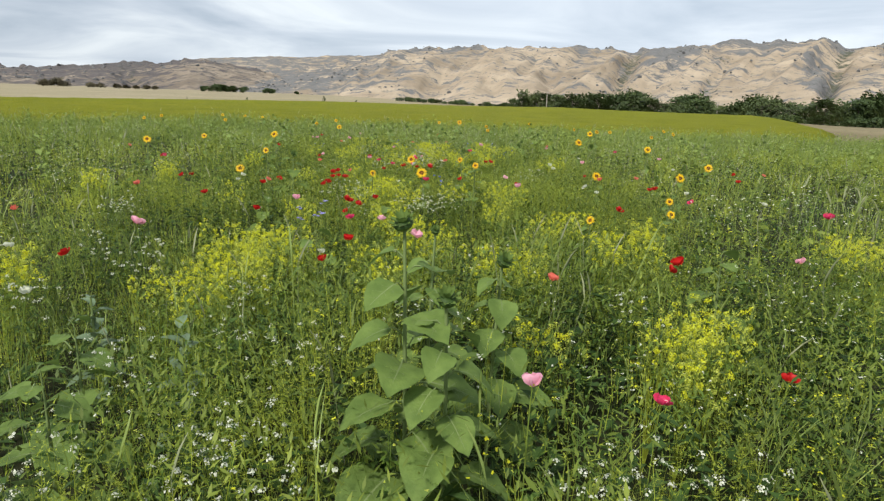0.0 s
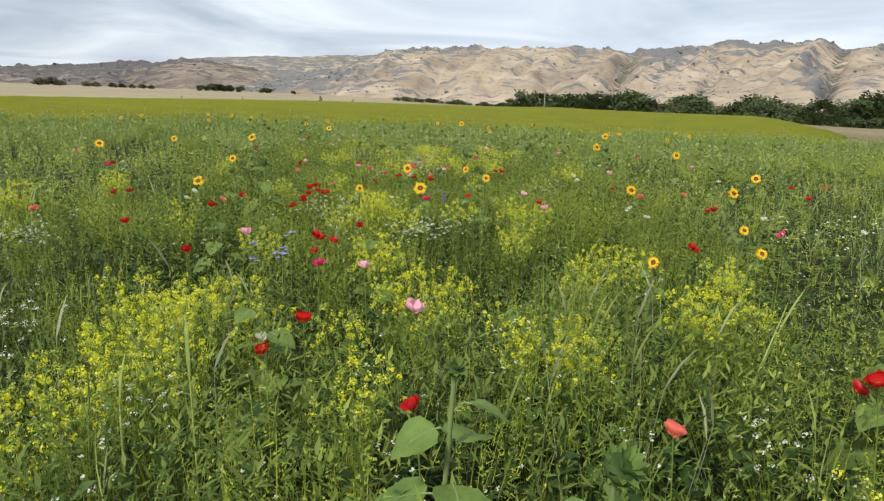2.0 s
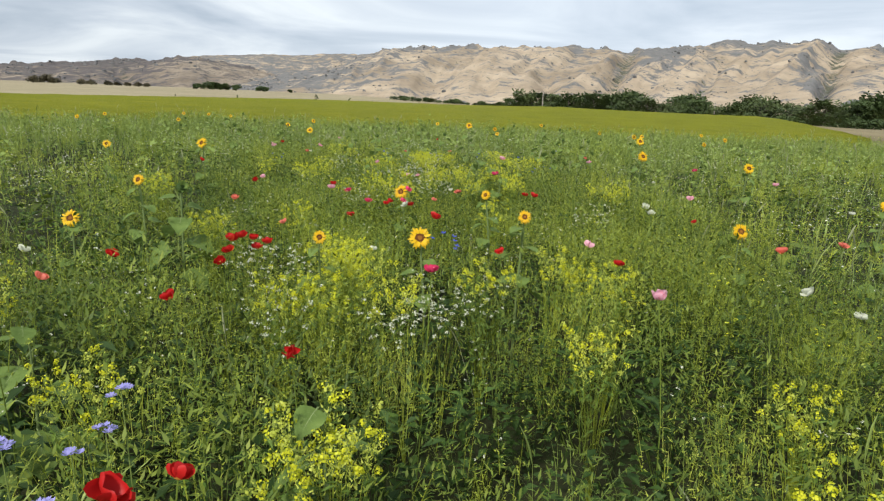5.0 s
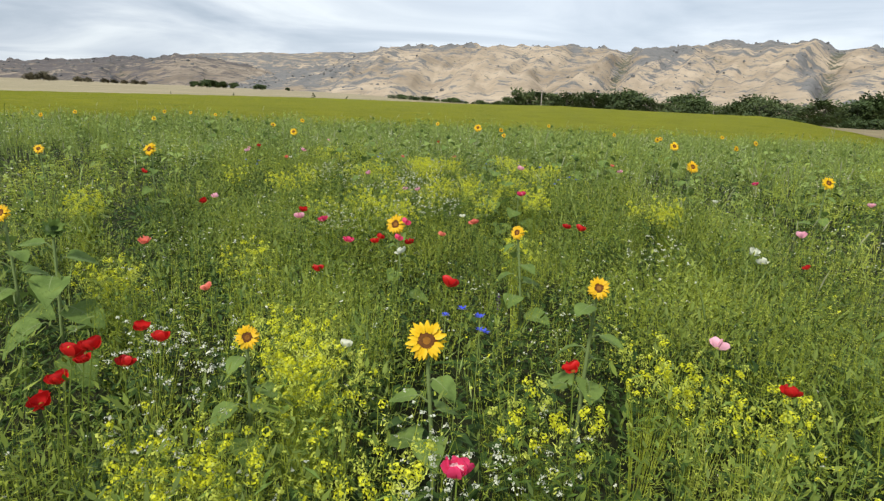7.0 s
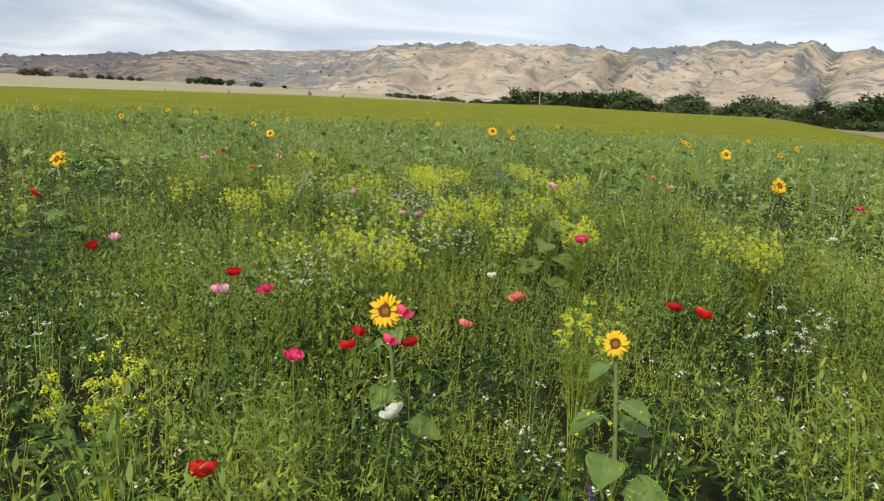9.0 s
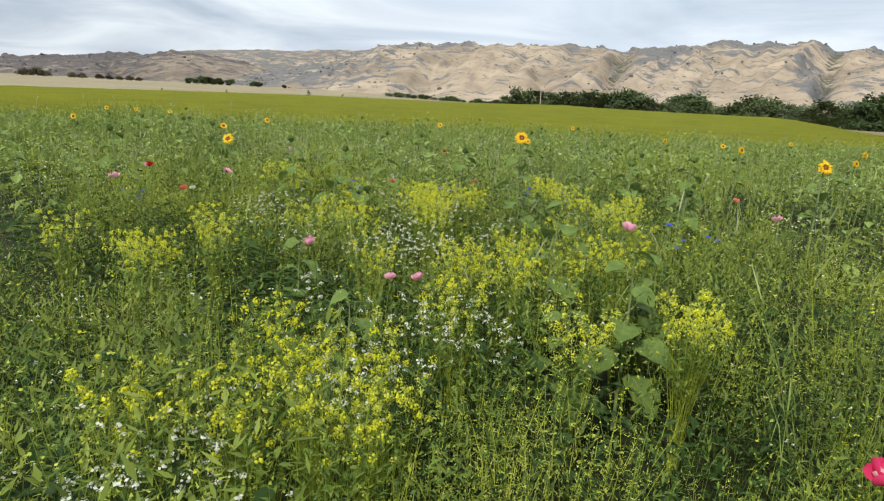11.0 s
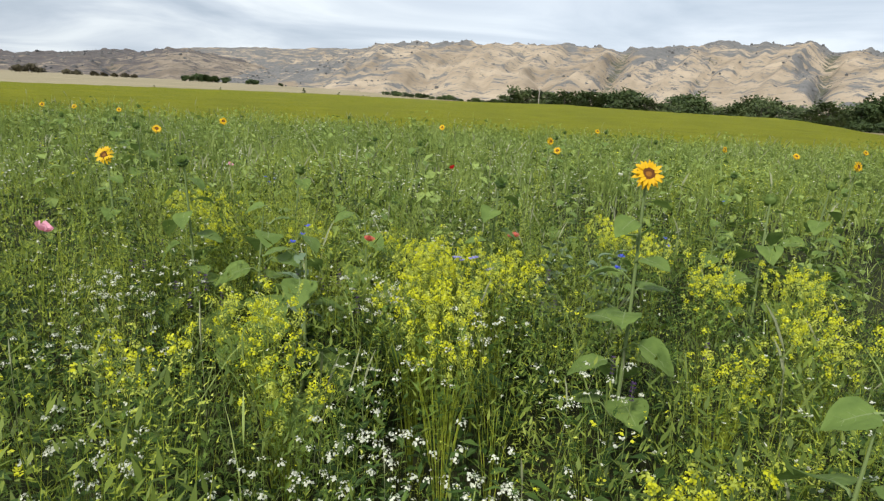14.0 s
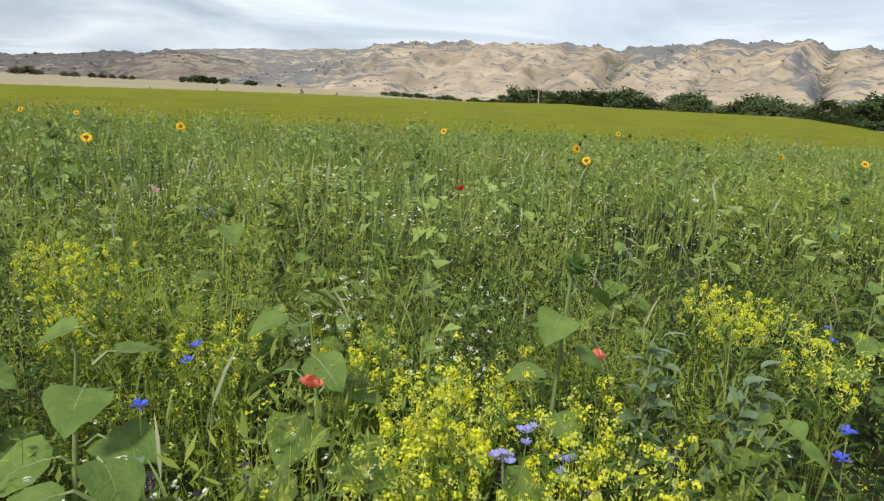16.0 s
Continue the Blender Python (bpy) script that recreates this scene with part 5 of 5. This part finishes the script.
WHITE_B = [
    (-0.71, 11.39, 0.28), (-0.23, 12.14, 0.33), (0.06, 12.53, 0.1), (0.31, 12.55, 0.08), (-0.15, 12.73, 0.09), (0.21, 12.76, 0.11), (0.35, 12.84, 0.12), (-0.51, 12.94, 0.07),
    (-0.38, 14.28, 0.06), (-0.1, 14.29, 0.07), (0.31, 14.3, 0.04), (0.15, 14.32, 0.07), (0.1, 14.44, 0.06), (-0.91, 14.48, 0.07), (-0.27, 14.48, 0.06), (0.01, 14.52, 0.11),
    (-0.91, 14.6, 0.08), (-0.16, 14.78, 0.09), (0.63, 15.06, 0.07), (-1.07, 15.14, 0.08), (-0.11, 15.21, 0.13), (-1.46, 15.33, 0.09), (0.34, 15.36, 0.12), (-0.1, 15.93, 0.21),
    (-1.39, 16.03, 0.3), (0.16, 17.28, 0.11), (-0.37, 17.52, 0.15), (-0.21, 17.98, 0.12), (0.4, 18.06, 0.12),
]
MUSTARD, WHITE_BUSH = MUSTARD_A + MUSTARD_B + MUSTARD_C, WHITE_A + WHITE_B


def spread_spots(clumps, each, seed):
    r = random.Random(seed)
    out = []
    for x, y, rad in clumps:
        for k in range(max(1, min(9, round(each * rad * rad / 0.02)))):
            a, d = r.uniform(0, 6.28), rad * math.sqrt(r.random()) * 0.9
            out.append((x + d * math.cos(a), y + d * math.sin(a)))
    return out


_m = [flower_bush("mustard_plant", "bushy mustard plant crowded with small yellow blossoms", "mustard plant", "flowering mustard plants", 70 + k, M_YELLOW, M_LIME, 42, 0.17, 0.0047, 20, 0.0125) for k in range(4)]
place_all(_m, spread_spots(MUSTARD, 1.2, 8), 8, 180, tops=lambda y: low_top(y) + 0.03)
_w = [flower_bush("white_radish_plant", "straggling plant with clusters of small white flowers", "wildflower", "white-flowered plants", 80 + k, M_WHITE, M_WHITE, 18, 0.19, 0.0046, 13, 0.0135, True) for k in range(4)]
place_all(_w, spread_spots(WHITE_BUSH, 1.0, 9), 9, 180, tops=lambda y: low_top(y) - 0.03)


def broadleaf(seed, height=0.75):
    """Broad-leaved grey-green weed: oval leaves in a spiral up a stout stem."""
    r = random.Random(seed)
    root = tagged(new("broadleaf_weed"), "grey-green broad-leaved weed with stacked oval leaves", "weed", "broad-leaved weeds")
    s = Shape()
    s.tube([(0, 0, 0), (.01, 0, height * .5), (0, 0.01, height)], [0.008, 0.007, 0.004], 6)
    part("stem", s, M_VEIN, root)
    for k in range(15):
        t = k / 14
        s = Shape()
        l, w = 0.15 * (1.1 - 0.65 * t), 0.075 * (1.1 - 0.6 * t)
        rows = []
        for q, p in ((0, .15), (.2, .75), (.45, 1), (.7, .85), (.9, .45), (1, .05)):
            z = 0.06 * math.sin(q * 2.6) * (1 - t) - 0.05 * q * q
            rows.append([(l * q, -w * p * .6, z + .012 * p), (l * q, 0, z), (l * q, w * p * .6, z + .012 * p)])
        s.grid(rows)
        leaf = part("leaf", s, M_GLAUCOUS, root, flat=False)
        leaf.matrix_basis = pose(0, 0, height * (0.25 + 0.74 * t), r.uniform(-12, 12), -15 - 35 * t + r.uniform(-10, 10), 137.5 * k)
    return root, height


place_all([broadleaf(5), broadleaf(6)], [(-0.57, 16.07, 0.93), (1.08, 17.29, 0.84), (1.22, 16.9, 0.82), (1.4, 17.1, 0.8), (-1.1, 2.8, 0.88), (0.95, 17.1, 0.85), (0.06, 5.1, 0.78), (-1.75, 3.3, 0.85)], 31, 180)


# ---- small blossoms, ears and leaves strewn over the meadow ----
def specks(seed, fine, n, size, tall):
    r, s = random.Random(seed + 500), Shape()
    for k in range(n):
        p = Vector((r.uniform(-.07, .07), r.uniform(-.07, .07), tall * r.uniform(0.72, 1.03)))
        for q in range(5 if fine else 1):
            t = r.uniform(0, 6.28)
            c = p + Vector((r.gauss(0, size * .9), r.gauss(0, size * .9), r.gauss(0, size * .6)))
            u = Vector((math.cos(t), math.sin(t), r.uniform(-.5, .5))) * size
            v = Vector((-math.sin(t), math.cos(t), r.uniform(-.5, .5))) * size
            s.face(tuple(c - u), tuple(c - v), tuple(c + u), tuple(c + v))
    return s


def lime_specks(seed, fine):
    return specks(seed, fine, 4, 0.0034 if fine else 0.008, 0.9)


def white_specks(seed, fine):
    return specks(seed + 50, fine, 3, 0.0042 if fine else 0.010, 0.86)


def yellow_specks(seed, fine):
    return specks(seed + 90, fine, 4, 0.0046 if fine else 0.012, 0.9)


def pale_ears(seed, fine):
    r, s = random.Random(seed + 600), Shape()
    h, k = r.uniform(0.82, 0.98), (1 if fine else 1.7)
    a = r.uniform(0, 6.28)
    c, n = math.cos(a), math.sin(a)
    s.tube([(0, 0, 0.4), (0, 0, h - .13), (c * .012, n * .012, h - .1), (c * .032, n * .032, h - .05), (c * .06, n * .06, h - .005)],
           [0.0013 * k, 0.0012 * k, 0.005 * k, 0.0045 * k, 0.001], 3)
    return s


def cover(seed, fine):
    """Spreading leaves that fill the clumps and hide the soil: slim sprays near the way, broad leaves farther off."""
    r, s = random.Random(seed + 900), Shape()
    for k in range(15 if fine else 6):
        a = r.uniform(0, 6.28)
        far = 0.12 if fine else 0.16
        c = Vector((r.uniform(-far, far), r.uniform(-far, far), r.uniform(0.5, 0.95) if fine else r.uniform(0.1, 0.5)))
        u = Vector((math.cos(a), math.sin(a), r.uniform(0.2, 1.6) if fine else r.uniform(-.4, .4))).normalized() * (r.uniform(0.015, 0.029) if fine else r.uniform(0.09, 0.15))
        v = Vector((-math.sin(a), math.cos(a), r.uniform(-.5, .5))) * (r.uniform(0.0038, 0.0072) if fine else r.uniform(0.035, 0.06))
        s.face(tuple(c - u), tuple(c - v - u * 0.2), tuple(c + u), tuple(c + v - u * 0.2))
    return s


def far_leaves(seed, fine):
    """Broad sunflower foliage seen from afar."""
    r, s = random.Random(seed + 700), Shape()
    for k in range(9):
        a = 2.4 * k + r.uniform(-.4, .4)
        leaf_card(s, (0, 0, 0.42 + .06 * k), (math.cos(a), math.sin(a), r.uniform(-.9, .5)), r.uniform(.08, .15), .085, .14, .1)
    s.face((-.006, 0, 0), (.006, 0, 0), (0, 0, .95))
    return s


def far_tuft(seed, fine):
    """Dense grey-green top growth of the distant meadow: blades and a few broader leaves."""
    r, s = random.Random(seed + 950), Shape()
    for k in range(8):
        a, o = r.uniform(0, 6.28), r.uniform(0.0, 0.2)
        x, y, t = math.cos(a) * o, math.sin(a) * o, r.uniform(0, 6.28)
        w, l = 0.011, r.uniform(0.62, 1.0)
        s.face((x - w * math.cos(t), y - w * math.sin(t), 0.3), (x + w * math.cos(t), y + w * math.sin(t), 0.3), (x + r.uniform(-.1, .1), y + r.uniform(-.1, .1), l))
    for k in range(5):
        a, c = r.uniform(0, 6.28), r.uniform(0, 6.28)
        o = r.uniform(0.02, 0.2)
        leaf_card(s, (math.cos(c) * o, math.sin(c) * o, r.uniform(0.5, 0.88)), (math.cos(a), math.sin(a), r.uniform(-.3, .9)), r.uniform(.07, .13), .045, .1, .08)
    return s


CLEAR = [(p[0], p[1], 0.17) for p in SUN_LEAFY if p[1] < 20] + [(p[0], p[1], 0.08) for p in SUN_SMALL + SUN_NEAR if p[1] < 20] + [(p[0], p[1], 0.24) for p in TALL] + \
        [(p[0], p[1], 0.12) for p in SUN_BUD if p[1] < 20] + [(-0.57, 16.0, 0.2)] + [(p[0], p[1], p[2] * 0.55) for p in MUSTARD] + [(p[0], p[1], p[2] * 0.8) for p in WHITE_BUSH]

field("feathery_meadow_plants", feathery, M_FEATHER, 122, 44, 1, "feathery yellow-green meadow plants with small pods", patch_feather)
field("meadow_grass", grass_tuft, M_GRASS, 16, 5, 2, "fine green meadow grass in tufts", patch_even, grow=0.95)
field("rye_stalks", rye, M_BLUE_GRASS, 11, 15, 3, "blue-green rye stalks with slim ears", patch_rye, grow=0.93)
# Dark leaves low down paint the shade into the gaps.
field("low_herbs", herb, M_HERB_SHADE, 58, 9, 4, "low broad-leaved herbs coloured dark for the shade between the grass", patch_even, thin=0.0)
field("undergrowth", cover, M_UNDER, 120, 7, 6, "leafy green undergrowth between the meadow plants", lambda x, y: np.where(y < 22, 1.0, 0.3), aside_share=1.0, thin=1.0)
field("leafy_weeds", leafy_weed, M_LEAFY, 42, 17, 5, "leafy light green weeds filling the meadow", patch_leafy, size=(0.82, 1.08))
field("lime_buds", lime_specks, M_LIME, 34, 19, 21, "tiny yellow-green buds topping the meadow plants", lambda x, y: (0.15 + smooth(0.42, 0.62, fractal(x, y, 0.5, 91, 3))) * (1 - 0.85 * smooth(16, 28, y)), thin=0.5)
field("white_blossoms", white_specks, M_WHITE, 20, 44, 22, "tiny white blossoms scattered through the meadow", lambda x, y: 0.14 + smooth(0.5, 0.66, fractal(x, y, 0.5, 95, 3)), thin=0.3)
field("yellow_blossoms", yellow_specks, M_YELLOW, 9, 4, 23, "small yellow blossoms scattered through the meadow", lambda x, y: smooth(0.5, 0.66, fractal(x, y, 0.42, 99, 3) + 0.1 * (1 - smooth(5, 7.5, y)) + 0.07 * smooth(11, 13, y) * (1 - smooth(18, 22, y))), thin=0.3)
field("pale_grass_ears", pale_ears, M_PALE_EAR, 4, 5, 24, "pale ripening grass ears above the meadow", patch_rye, grow=1.05)
field("sunflower_foliage", far_leaves, M_FOLIAGE, 9.0, 9.0, 25, "broad leaves of unopened sunflowers across the far meadow", lambda x, y: np.where(np.abs(x) < 3.4, smooth(16.6, 19, y), smooth(9, 20, y)) * (0.35 + 0.6 * smooth(0.4, 0.6, fractal(x, y, 0.4, 55, 3))), size=(0.75, 1.1), grow=0.97)
field("distant_meadow_growth", far_tuft, M_TOPS, 0.0, 26, 26, "dense grey-green growth of the distant meadow", lambda x, y: smooth(19, 25, y) * (0.55 + 0.45 * smooth(0.4, 0.6, fractal(x, y, 0.3, 57, 3))), size=(0.82, 1.05), thin=0.0)
